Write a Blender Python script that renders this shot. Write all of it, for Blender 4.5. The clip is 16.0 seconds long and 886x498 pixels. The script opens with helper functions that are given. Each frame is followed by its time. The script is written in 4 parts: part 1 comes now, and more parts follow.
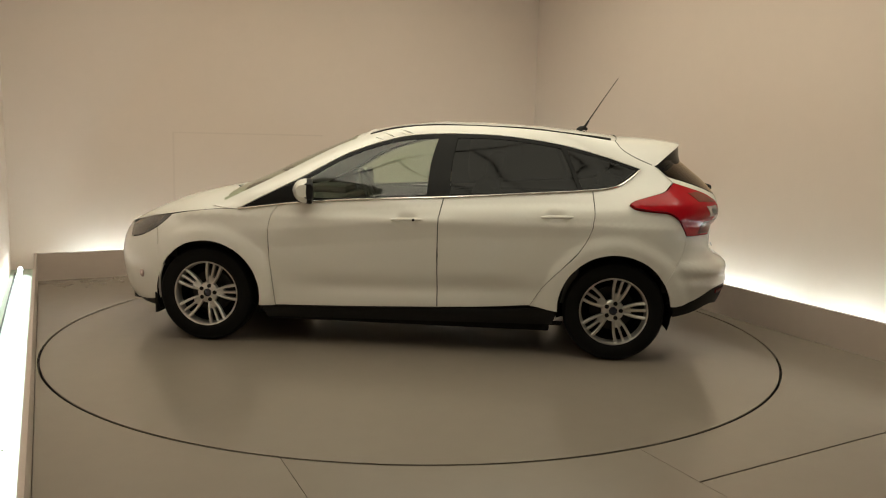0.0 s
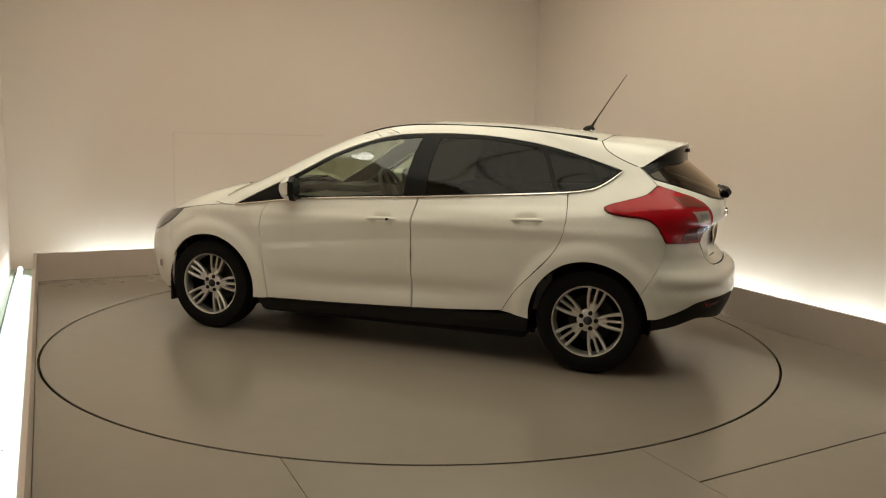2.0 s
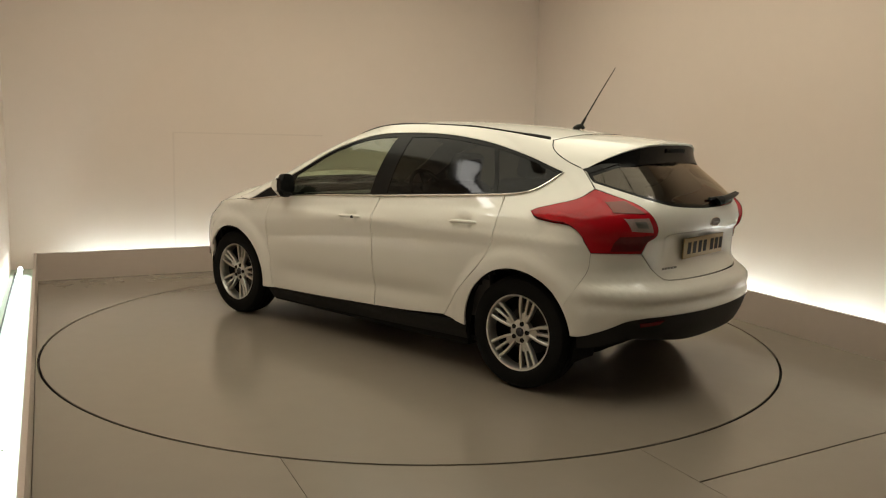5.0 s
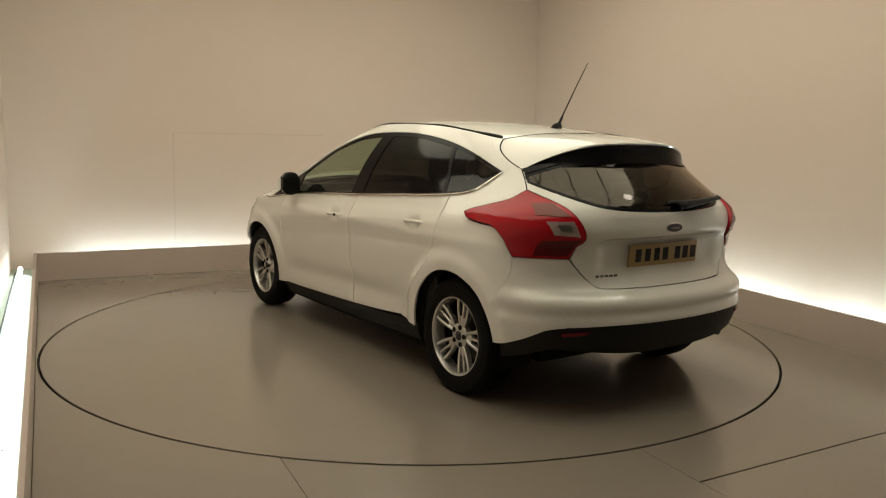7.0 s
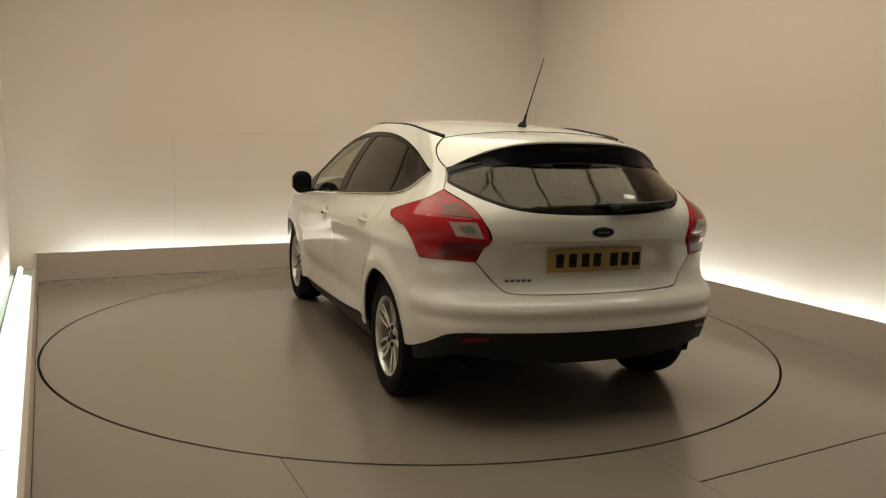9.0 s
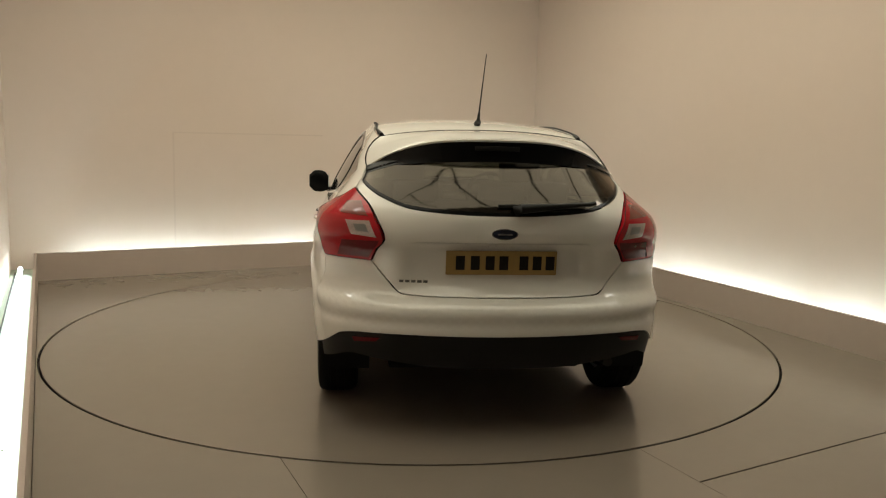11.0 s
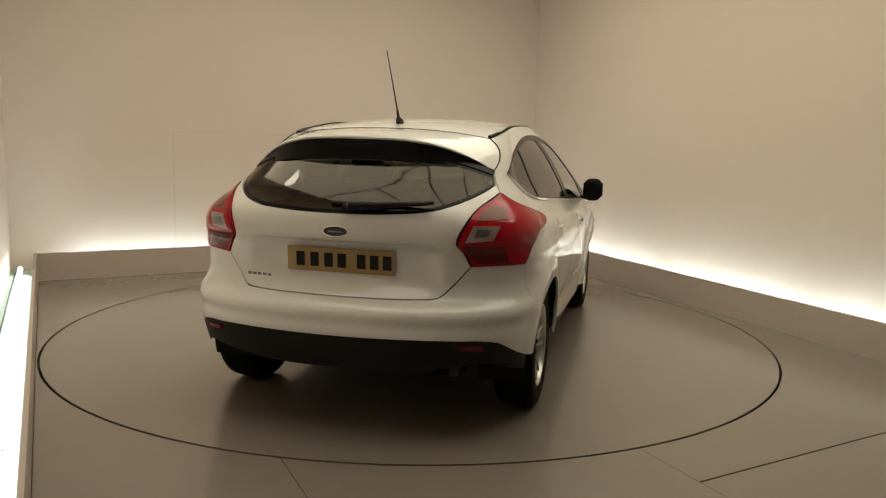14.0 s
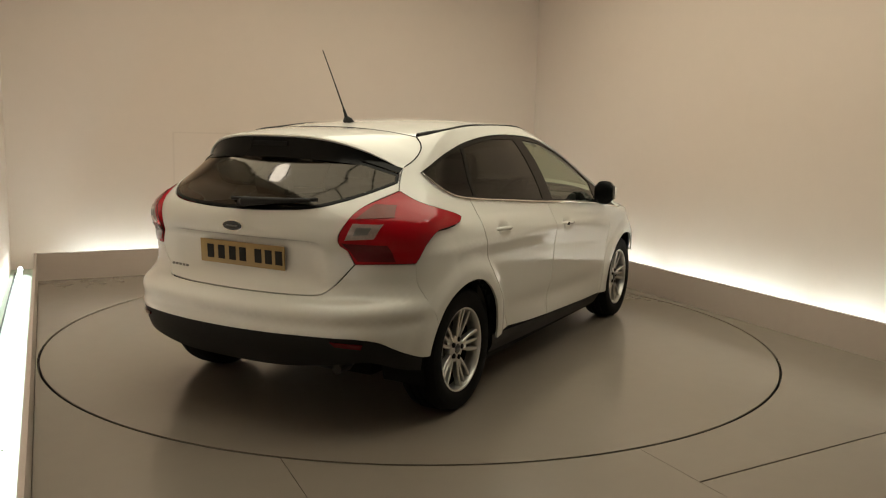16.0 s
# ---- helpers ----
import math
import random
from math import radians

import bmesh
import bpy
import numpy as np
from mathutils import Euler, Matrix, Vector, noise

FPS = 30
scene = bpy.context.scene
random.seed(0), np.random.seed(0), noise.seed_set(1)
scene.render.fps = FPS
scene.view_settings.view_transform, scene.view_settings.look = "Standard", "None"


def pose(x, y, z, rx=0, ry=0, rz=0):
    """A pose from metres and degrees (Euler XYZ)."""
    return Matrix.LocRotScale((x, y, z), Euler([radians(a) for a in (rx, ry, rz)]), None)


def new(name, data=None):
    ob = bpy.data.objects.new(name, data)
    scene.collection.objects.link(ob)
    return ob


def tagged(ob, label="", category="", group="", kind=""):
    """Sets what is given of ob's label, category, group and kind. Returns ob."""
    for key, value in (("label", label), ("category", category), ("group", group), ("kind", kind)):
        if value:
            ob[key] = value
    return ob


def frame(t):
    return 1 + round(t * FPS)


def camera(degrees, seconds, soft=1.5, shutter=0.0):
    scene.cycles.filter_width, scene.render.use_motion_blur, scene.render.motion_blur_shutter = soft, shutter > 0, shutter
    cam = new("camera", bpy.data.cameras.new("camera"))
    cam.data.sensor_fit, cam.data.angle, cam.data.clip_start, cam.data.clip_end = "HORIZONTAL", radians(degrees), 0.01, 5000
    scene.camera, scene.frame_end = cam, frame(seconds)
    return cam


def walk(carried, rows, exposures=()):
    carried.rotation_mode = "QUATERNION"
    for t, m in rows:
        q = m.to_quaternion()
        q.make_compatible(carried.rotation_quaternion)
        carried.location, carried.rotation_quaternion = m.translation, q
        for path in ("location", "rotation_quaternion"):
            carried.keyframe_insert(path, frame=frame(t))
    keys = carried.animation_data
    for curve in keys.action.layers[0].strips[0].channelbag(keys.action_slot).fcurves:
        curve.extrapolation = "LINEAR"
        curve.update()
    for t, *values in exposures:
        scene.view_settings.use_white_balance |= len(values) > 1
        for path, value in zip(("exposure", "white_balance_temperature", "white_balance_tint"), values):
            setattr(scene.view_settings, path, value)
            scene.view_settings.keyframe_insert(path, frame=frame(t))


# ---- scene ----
from mathutils.geometry import delaunay_2d_cdt

cam = camera(57.35, 16.0, soft=1.15)
EYE = pose(0, -5.715, 1.388) @ pose(0, 0, 0, 0, 0, -2.105) @ pose(0, 0, 0, 90 - 8.007) @ pose(0, 0, 0, 0, 0, 1.428)
walk(cam, [(0.0, EYE), (16.0, EYE)], exposures=[(0.0, 0.0, 6500, 10), (16.0, 0.0, 6500, 10)])

# ---- world and light ----
world = bpy.data.worlds.new("world")
scene.world = world
world.use_nodes = True
world.node_tree.nodes["Background"].inputs[0].default_value = (0.9, 0.85, 0.75, 1)
world.node_tree.nodes["Background"].inputs[1].default_value = 0.02

ROOM = Matrix.Rotation(radians(23.5), 4, "Z")      # the room's axes
X_LEFT, X_RIGHT, Y_BACK, Y_FRONT, CEIL = -2.705, 3.13, 3.50, -6.6, 3.60
KX0, KX1 = -2.463, 2.541                           # inner faces of the side kerbs
KERB = 0.248
RING = 2.431
HUB = Vector((0.027, -0.004, 0.0))                  # the middle of the turntable


# ---- materials ----
def material(name, base, rough=0.5, metal=0.0, grain=0.06, scale=30.0, bump=0.0, coat=0.0, spec=0.5, blotch=0.05, **more):
    m = bpy.data.materials.new(name)
    m.use_nodes = True
    t = m.node_tree
    n, link = t.nodes, t.links.new
    b = n["Principled BSDF"]
    b.inputs["Metallic"].default_value = metal
    b.inputs["Specular IOR Level"].default_value = spec
    b.inputs["Coat Weight"].default_value = coat
    b.inputs["Coat Roughness"].default_value = 0.04
    for k, v in more.items():
        b.inputs[k.replace("_", " ")].default_value = v
    co = n.new("ShaderNodeTexCoord")
    fine, wide = n.new("ShaderNodeTexNoise"), n.new("ShaderNodeTexNoise")
    fine.inputs["Scale"].default_value, fine.inputs["Detail"].default_value = scale, 5
    wide.inputs["Scale"].default_value, wide.inputs["Detail"].default_value = scale / 22, 3
    for q in (fine, wide):
        link(co.outputs["Object"], q.inputs["Vector"])
    add = n.new("ShaderNodeMath")
    add.operation = "MULTIPLY_ADD"
    link(fine.outputs["Fac"], add.inputs[0])
    add.inputs[1].default_value = grain
    mul = n.new("ShaderNodeMath")
    mul.operation = "MULTIPLY_ADD"
    link(wide.outputs["Fac"], mul.inputs[0])
    mul.inputs[1].default_value, mul.inputs[2].default_value = blotch * 2, 1 - blotch - grain / 2
    link(mul.outputs[0], add.inputs[2])
    mix = n.new("ShaderNodeVectorMath")
    mix.operation = "SCALE"
    mix.inputs[0].default_value = base
    link(add.outputs[0], mix.inputs["Scale"])
    link(mix.outputs[0], b.inputs["Base Color"])
    rg = n.new("ShaderNodeMath")
    rg.operation = "MULTIPLY_ADD"
    link(fine.outputs["Fac"], rg.inputs[0])
    rg.inputs[1].default_value, rg.inputs[2].default_value = rough * 0.3, rough * 0.85
    link(rg.outputs[0], b.inputs["Roughness"])
    if bump:
        bp = n.new("ShaderNodeBump")
        bp.inputs["Strength"].default_value, bp.inputs["Distance"].default_value = bump, 0.004
        link(fine.outputs["Fac"], bp.inputs["Height"])
        link(bp.outputs["Normal"], b.inputs["Normal"])
    return m


def glowing(name, colour, strength):
    m = material(name, (0.8, 0.8, 0.8), 0.4)
    b = m.node_tree.nodes["Principled BSDF"]
    b.inputs["Emission Color"].default_value, b.inputs["Emission Strength"].default_value = (*colour, 1), strength
    return m


def glazing(name, tint, gloss=0.05, haze=0.02, gloss_tint=(1, 1, 1)):
    """A thin pane, alike from both sides: tinted clear, with a mirror share that grows towards the edge-on view."""
    m = bpy.data.materials.new(name)
    m.use_nodes = True
    t = m.node_tree
    t.nodes.clear()
    n, link = t.nodes, t.links.new
    out, mix = n.new("ShaderNodeOutputMaterial"), n.new("ShaderNodeMixShader")
    clear, shine, edge = n.new("ShaderNodeBsdfTransparent"), n.new("ShaderNodeBsdfGlossy"), n.new("ShaderNodeLayerWeight")
    clear.inputs["Color"].default_value = (*tint, 1)
    shine.inputs["Roughness"].default_value, shine.inputs["Color"].default_value = haze, (*gloss_tint, 1)
    edge.inputs["Blend"].default_value = 0.5
    rise, share = n.new("ShaderNodeMath"), n.new("ShaderNodeMath")
    rise.operation, share.operation = "POWER", "MULTIPLY_ADD"
    rise.inputs[1].default_value = 5.0
    share.inputs[1].default_value, share.inputs[2].default_value = 1 - gloss, gloss
    link(edge.outputs["Facing"], rise.inputs[0])
    link(rise.outputs[0], share.inputs[0])
    link(share.outputs[0], mix.inputs[0])
    link(clear.outputs[0], mix.inputs[1])
    link(shine.outputs[0], mix.inputs[2])
    link(mix.outputs[0], out.inputs["Surface"])
    return m


M_WALL = material("painted_wall", (0.595, 0.490, 0.418), 0.75, grain=0.05, scale=9, bump=0.06, blotch=0.04)
M_FRONT = material("dark_front_wall", (0.07, 0.06, 0.05), 0.8, grain=0.05, scale=9)
M_JOINT = material("wall_joint", (0.555, 0.455, 0.388), 0.8)
M_KERB = material("kerb_paint", (0.42, 0.345, 0.295), 0.55, grain=0.08, scale=14, bump=0.05, blotch=0.06)
M_FLOOR = material("satin_floor", (0.216, 0.184, 0.151), 0.22, grain=0.05, scale=9, blotch=0.07, spec=0.8)
M_DISC = material("satin_turntable", (0.216, 0.184, 0.151), 0.19, grain=0.05, scale=9, blotch=0.07, spec=0.8)
M_PIT = material("dark_base", (0.02, 0.018, 0.015), 0.8)
M_TROUGH = material("grey_trough", (0.34, 0.39, 0.305), 0.6, blotch=0.1, scale=12)
M_CEIL = material("ceiling_paint", (0.5, 0.47, 0.42), 0.8)
M_TUBE = glowing("lit_tube", (0.84, 1.0, 1.06), 21)
M_SOFT = glowing("lit_fabric", (1.0, 0.93, 0.71), 1.98)
M_RIB = material("grey_rib", (0.30, 0.27, 0.23), 0.5)
M_SPOT = glowing("lit_lamp_face", (1.0, 0.97, 0.90), 11)
M_PAINT = material("white_car_paint", (0.67, 0.652, 0.60), 0.55, grain=0.0, scale=3, blotch=0.012, coat=1.0, spec=0.3)
M_BLACK = material("black_plastic", (0.009, 0.0085, 0.008), 0.55, grain=0.3, scale=120, spec=0.2)
M_GLOSSBLACK = material("gloss_black_trim", (0.005, 0.005, 0.005), 0.22, spec=0.12)
M_DARK = material("dark_underside", (0.008, 0.0075, 0.007), 0.85, grain=0.3, spec=0.15)
M_RUBBER = material("tyre_rubber", (0.006, 0.0057, 0.0054), 0.75, grain=0.3, scale=90, spec=0.1)
M_ALLOY = material("silver_alloy", (0.56, 0.545, 0.515), 0.33, metal=0.85, grain=0.08, scale=60)
M_STEEL = material("dull_steel", (0.16, 0.155, 0.145), 0.4, metal=0.8)
M_BRAKE = material("dark_brake", (0.03, 0.028, 0.026), 0.6, metal=0.5)
M_CHROME = material("chrome", (0.82, 0.80, 0.76), 0.12, metal=1.0, grain=0.02)
M_RED = material("red_lens", (0.34, 0.004, 0.010), 0.12, spec=0.30, grain=0.15, scale=140, blotch=0.1)
M_DEEPRED = material("deep_red_lens", (0.10, 0.002, 0.006), 0.2, coat=0.15, spec=0.35, grain=0.2, scale=140)
M_PINK = material("smoked_lens", (0.15, 0.030, 0.020), 0.15, spec=0.35, grain=0.3, scale=120)
M_CLEAR = material("clear_lens", (0.42, 0.33, 0.31), 0.2, metal=0.3, coat=0.3, grain=0.5, scale=90, blotch=0.2)
M_HEAD = material("smoked_headlamp", (0.09, 0.09, 0.09), 0.15, metal=0.3, coat=1.0, grain=0.5, scale=50, blotch=0.3)
M_PLATE = material("amber_plate", (0.31, 0.200, 0.062), 0.4, grain=0.1, scale=80)
M_INK = material("black_ink", (0.012, 0.010, 0.008), 0.6, spec=0.15)
M_BADGE = material("dark_blue_badge", (0.014, 0.016, 0.028), 0.2, coat=0.3)
M_CLOTH = material("charcoal_cloth", (0.035, 0.033, 0.032), 0.9, grain=0.4, scale=200, bump=0.2)
M_DASH = material("charcoal_dash", (0.04, 0.038, 0.036), 0.6, grain=0.2, scale=150)
M_GLASS = glazing("front_glass", (0.60, 0.67, 0.56), 0.06)
M_TINT = glazing("privacy_glass", (0.045, 0.042, 0.04), 0.016, 0.07)
# the warm last colour paints the brown of the ceiling into the rear reflection
M_REARGLASS = glazing("rear_glass", (0.08, 0.074, 0.068), 0.044, 0.06, (1.0, 0.89, 0.76))


# ---- mesh helpers ----
def finish(ob_name, bm, mat, smooth=True, angle=35):
    me = bpy.data.meshes.new(ob_name)
    own = bm.verts.layers.float_vector.get("own_normal")
    if own:
        normals = [v[own].copy() for v in bm.verts]
        for f in bm.faces:
            f.smooth = True
            f.normal_update()
            if f.normal.dot(sum((v[own] for v in f.verts), Vector())) < 0:
                f.normal_flip()
        bm.verts.layers.float_vector.remove(own)
        bm.to_mesh(me)
        bm.free()
        me.normals_split_custom_set_from_vertices(normals)
        me.materials.append(mat)
        return new(ob_name, me)
    bmesh.ops.recalc_face_normals(bm, faces=bm.faces)
    for f in bm.faces:
        f.smooth = smooth
    for e in bm.edges:
        if len(e.link_faces) == 2 and e.calc_face_angle(0) > radians(angle):
            e.smooth = False
    bm.to_mesh(me)
    bm.free()
    me.materials.append(mat)
    return new(ob_name, me)


def part(name, bm, mat, parent, label="", smooth=True, angle=35):
    ob = finish(name, bm, mat, smooth, angle)
    ob.parent = parent
    return tagged(ob, label) if label else ob


def box(x0, y0, z0, x1, y1, z1, bevel=0.0, m=None, seg=2):
    bm = bmesh.new()
    bmesh.ops.create_cube(bm, size=1)
    for v in bm.verts:
        v.co = Vector(((x0 + x1) / 2 + v.co.x * (x1 - x0), (y0 + y1) / 2 + v.co.y * (y1 - y0), (z0 + z1) / 2 + v.co.z * (z1 - z0)))
    if bevel:
        bmesh.ops.bevel(bm, geom=bm.edges[:], offset=bevel, segments=seg, affect="EDGES", profile=0.6)
    if m:
        bm.transform(m)
    return bm


def prism(outline, z0, z1, m=None, bevel=0.0):
    """A flat outline raised from z0 to z1."""
    bm = bmesh.new()
    f = bm.faces.new([bm.verts.new((x, y, z0)) for x, y in outline])
    up = bmesh.ops.extrude_face_region(bm, geom=[f])
    for v in up["geom"]:
        if isinstance(v, bmesh.types.BMVert):
            v.co.z = z1
    if bevel:
        bmesh.ops.bevel(bm, geom=[e for e in bm.edges if abs(e.verts[0].co.z - e.verts[1].co.z) < 1e-6 and e.verts[0].co.z == z1], offset=bevel, segments=2, affect="EDGES")
    if m:
        bm.transform(m)
    return bm


def inside(p, poly):
    x, y = p[0], p[1]
    c, j = False, len(poly) - 1
    for i in range(len(poly)):
        a, b = poly[i], poly[j]
        if (a[1] > y) != (b[1] > y) and x < (b[0] - a[0]) * (y - a[1]) / (b[1] - a[1]) + a[0]:
            c = not c
        j = i
    return c


def plate(outline, z0, z1, step=0.14):
    """A floor plate of any outline, in even triangles, with its edges."""
    pts = []
    for a, b in zip(outline, outline[1:] + outline[:1]):
        n = max(1, int(math.hypot(b[0] - a[0], b[1] - a[1]) / step))
        pts += [Vector((a[0] + (b[0] - a[0]) * i / n, a[1] + (b[1] - a[1]) * i / n)) for i in range(n)]
    edge = np.array([tuple(p) for p in pts])
    k = len(pts)
    for x in np.arange(edge[:, 0].min(), edge[:, 0].max(), step):
        for y in np.arange(edge[:, 1].min(), edge[:, 1].max(), step):
            if np.min(np.hypot(edge[:, 0] - x, edge[:, 1] - y)) > step * 0.5 and inside((x, y), outline):
                pts.append(Vector((x, y)))
    verts, _, faces, _, _, _ = delaunay_2d_cdt(pts, [(i, (i + 1) % k) for i in range(k)], [], 0, 1e-6)
    bm = bmesh.new()
    vs = [bm.verts.new((p.x, p.y, z1)) for p in verts]
    for f in faces:
        if inside(sum((verts[i] for i in f), Vector((0, 0))) / 3, outline):
            bm.faces.new([vs[i] for i in f])
    for e in [e for e in bm.edges if len(e.link_faces) == 1]:
        a, b = e.verts
        bm.faces.new([a, b, bm.verts.new((b.co.x, b.co.y, z0)), bm.verts.new((a.co.x, a.co.y, z0))])
    for v in [v for v in bm.verts if not v.link_faces]:
        bm.verts.remove(v)
    return bm


def grid(rows_of_points, closed=False):
    bm = bmesh.new()
    vs = [[bm.verts.new(p) for p in r] for r in rows_of_points]
    for a, b in zip(vs, vs[1:]):
        k = len(a)
        for i in range(k if closed else k - 1):
            bm.faces.new((a[i], a[(i + 1) % k], b[(i + 1) % k], b[i]))
    return bm


def lathe(profile, n=64, m=None):
    """Turn (radius, y) round the y axis."""
    bm = grid([[(r * math.cos(2 * math.pi * i / n), y, r * math.sin(2 * math.pi * i / n)) for i in range(n)] for r, y in profile], closed=True)
    if m:
        bm.transform(m)
    return bm


def tube(points, radii, n=12):
    bm = bmesh.new()
    rings = []
    for i, p in enumerate(points):
        p = Vector(p)
        way = (Vector(points[min(i + 1, len(points) - 1)]) - Vector(points[max(i - 1, 0)])).normalized()
        side = way.orthogonal().normalized()
        if rings and abs(way.y) < 0.9:
            side = (Vector((0, 1, 0)) - way * way.y).normalized()
        elif abs(way.y) < 0.9:
            side = (Vector((0, 1, 0)) - way * way.y).normalized()
        up = way.cross(side)
        r = radii[i] if isinstance(radii, (list, tuple)) else radii
        rings.append([bm.verts.new(p + r * (math.cos(2 * math.pi * k / n) * side + math.sin(2 * math.pi * k / n) * up)) for k in range(n)])
    for a, b in zip(rings, rings[1:]):
        for k in range(n):
            bm.faces.new((a[k], a[(k + 1) % n], b[(k + 1) % n], b[k]))
    bm.faces.new(rings[0]), bm.faces.new(rings[-1])
    return bm


def merge(*parts):
    bm = parts[0]
    for q in parts[1:]:
        me = bpy.data.meshes.new("tmp")
        q.to_mesh(me)
        q.free()
        bm.from_mesh(me)
        bpy.data.meshes.remove(me)
    return bm


# ---- the room ----
def structure(name, bm, mat, label, smooth=False):
    bm.transform(ROOM)
    return tagged(finish(name, bm, mat, smooth), label, kind="structure")


def room():
    t = 0.12
    structure("wall_back", box(X_LEFT - t, Y_BACK, -0.3, X_RIGHT + t, Y_BACK + t, CEIL), M_WALL, "plain beige painted studio wall", True)
    structure("wall_right", box(X_RIGHT, Y_FRONT, -0.3, X_RIGHT + t, Y_BACK, CEIL), M_WALL, "plain beige painted studio wall", True)
    structure("wall_left", box(X_LEFT - t, Y_FRONT, -0.3, X_LEFT, Y_BACK, CEIL), M_WALL, "plain beige painted studio wall", True)
    # unseen wall, coloured dark to keep bounced light off the car's rear
    structure("wall_front", box(X_LEFT - t, Y_FRONT - t, -0.3, X_RIGHT + t, Y_FRONT, CEIL), M_FRONT, "unseen wall added behind the camera, dark to cut bounced light", True)
    structure("ceiling", box(X_LEFT - t, Y_FRONT - t, CEIL, X_RIGHT + t, Y_BACK + t, CEIL + t), M_CEIL, "plain pale studio ceiling")
    structure("subfloor", box(X_LEFT, Y_FRONT, -0.30, X_RIGHT, Y_BACK, -0.05), M_PIT, "dark base below the floor plates")
    # white trough behind the kerbs
    structure("trough_back", prism([(X_LEFT, 2.80), (KX0 - 0.02, 2.80), (KX1 + 0.09, 3.092), (X_RIGHT, 3.092), (X_RIGHT, Y_BACK), (X_LEFT, Y_BACK)], -0.05, -0.004), M_TROUGH, "pale grey light trough behind the kerb")
    structure("trough_left", prism([(X_LEFT, Y_FRONT), (KX0 + 0.077, Y_FRONT), (KX0 - 0.022, 2.798), (X_LEFT, 2.798)], -0.05, -0.004), M_TROUGH, "pale grey light trough behind the kerb")
    structure("trough_right", prism([(KX1 - 0.065, Y_FRONT), (X_RIGHT, Y_FRONT), (X_RIGHT, 3.09), (KX1 + 0.095, 3.09)], -0.05, -0.004), M_TROUGH, "pale grey light trough behind the kerb")
    # kerbs round the platform, each a little out of square with the room
    kl, kb, kr = (lambda y: KX0 + (2.9 - y) * 0.0105), (lambda x: 2.775 + (x + 2.48) * 0.058), (lambda y: KX1 + 0.004 + (y + 1.2) * 0.017)
    yl, yr = kb(KX0), kb(KX1 + 0.07)
    w = 0.022
    structure("kerb_back", prism([(KX0 - w, yl), (kr(yr) + w, yr), (kr(yr) + w, yr + w), (KX0 - w, yl + w)], -0.05, KERB, bevel=0.004), M_KERB, "low taupe kerb panel along the platform")
    structure("kerb_left", prism([(kl(Y_FRONT) - w, Y_FRONT), (kl(Y_FRONT), Y_FRONT), (kl(yl), yl - 0.002), (kl(yl) - w, yl - 0.002)], -0.05, KERB, bevel=0.004), M_KERB, "low taupe kerb panel along the platform")
    structure("kerb_right", prism([(kr(Y_FRONT), Y_FRONT), (kr(Y_FRONT) + w, Y_FRONT), (kr(yr) + w, yr - 0.002), (kr(yr), yr - 0.002)], -0.05, KERB, bevel=0.004), M_KERB, "low taupe kerb panel along the platform")
    # floor plates with the round cut-out and narrow seams
    g, gf, n, hole, joint = 0.0014, 0.005, 256, RING + 0.016, 0.004
    c = ROOM.inverted() @ HUB
    sx0, sx1 = -1.456, 0.067
    seam = lambda x: -2.848 + (x - sx1) * 0.0755

    def ring_y(x):
        return c.y - math.sqrt(hole * hole - (x - c.x) ** 2)

    def angle(x):
        return math.atan2(ring_y(x) - c.y, x - c.x)

    def arc(a0, a1):
        k = max(2, int(abs(a1 - a0) / (2 * math.pi) * n))
        return [(c.x + hole * math.cos(a0 + (a1 - a0) * i / k), c.y + hole * math.sin(a0 + (a1 - a0) * i / k)) for i in range(k + 1)]

    # left plate, from the left seam clockwise round to the back middle
    left = [(sx0 - g, Y_FRONT)] + arc(angle(sx0 - g), -3 * math.pi / 2) + [(c.x, kb(c.x) - joint), (kl(yl) + joint, yl - joint), (kl(Y_FRONT) + joint, Y_FRONT)]
    right = [(kr(seam(KX1)) - joint, seam(KX1) + gf), (kr(yr) - joint, yr - joint), (c.x, kb(c.x) - joint)] + arc(math.pi / 2, angle(sx1 + g)) + [(sx1 + g, seam(sx1) + gf)]
    ramp = [(sx0 + g, Y_FRONT)] + arc(angle(sx0 + g), angle(sx1 - g)) + [(sx1 - g, Y_FRONT)]
    structure("floor", plate(left, -0.048, 0), M_FLOOR, "satin taupe floor plate round the turntable")
    structure("floor_2", plate(right, -0.048, 0), M_FLOOR, "satin taupe floor plate round the turntable")
    structure("floor_3", plate(ramp, -0.048, 0), M_FLOOR, "satin taupe access plate before the turntable")
    structure("floor_4", prism([(sx1 + g, Y_FRONT), (kr(Y_FRONT) - joint, Y_FRONT), (kr(seam(KX1)) - joint, seam(KX1) - gf), (sx1 + g, seam(sx1) - gf)], -0.05, 0), M_FLOOR, "satin taupe floor plate")
    # faint joints of a flush door panel in the back wall
    structure("trim", merge(box(-1.19, Y_BACK - 0.003, 0.0, -1.172, Y_BACK, 1.34), box(-1.19, Y_BACK - 0.003, 1.34, 0.4, Y_BACK, 1.355)), M_JOINT, "faint flush panel joint in the wall")
    # thin black line along the trough floor, just before the left wall
    structure("black_strip", box(-2.664, Y_FRONT, -0.004, -2.656, Y_BACK - 0.25, 0.010), M_PIT, "thin black strip at the wall's foot")


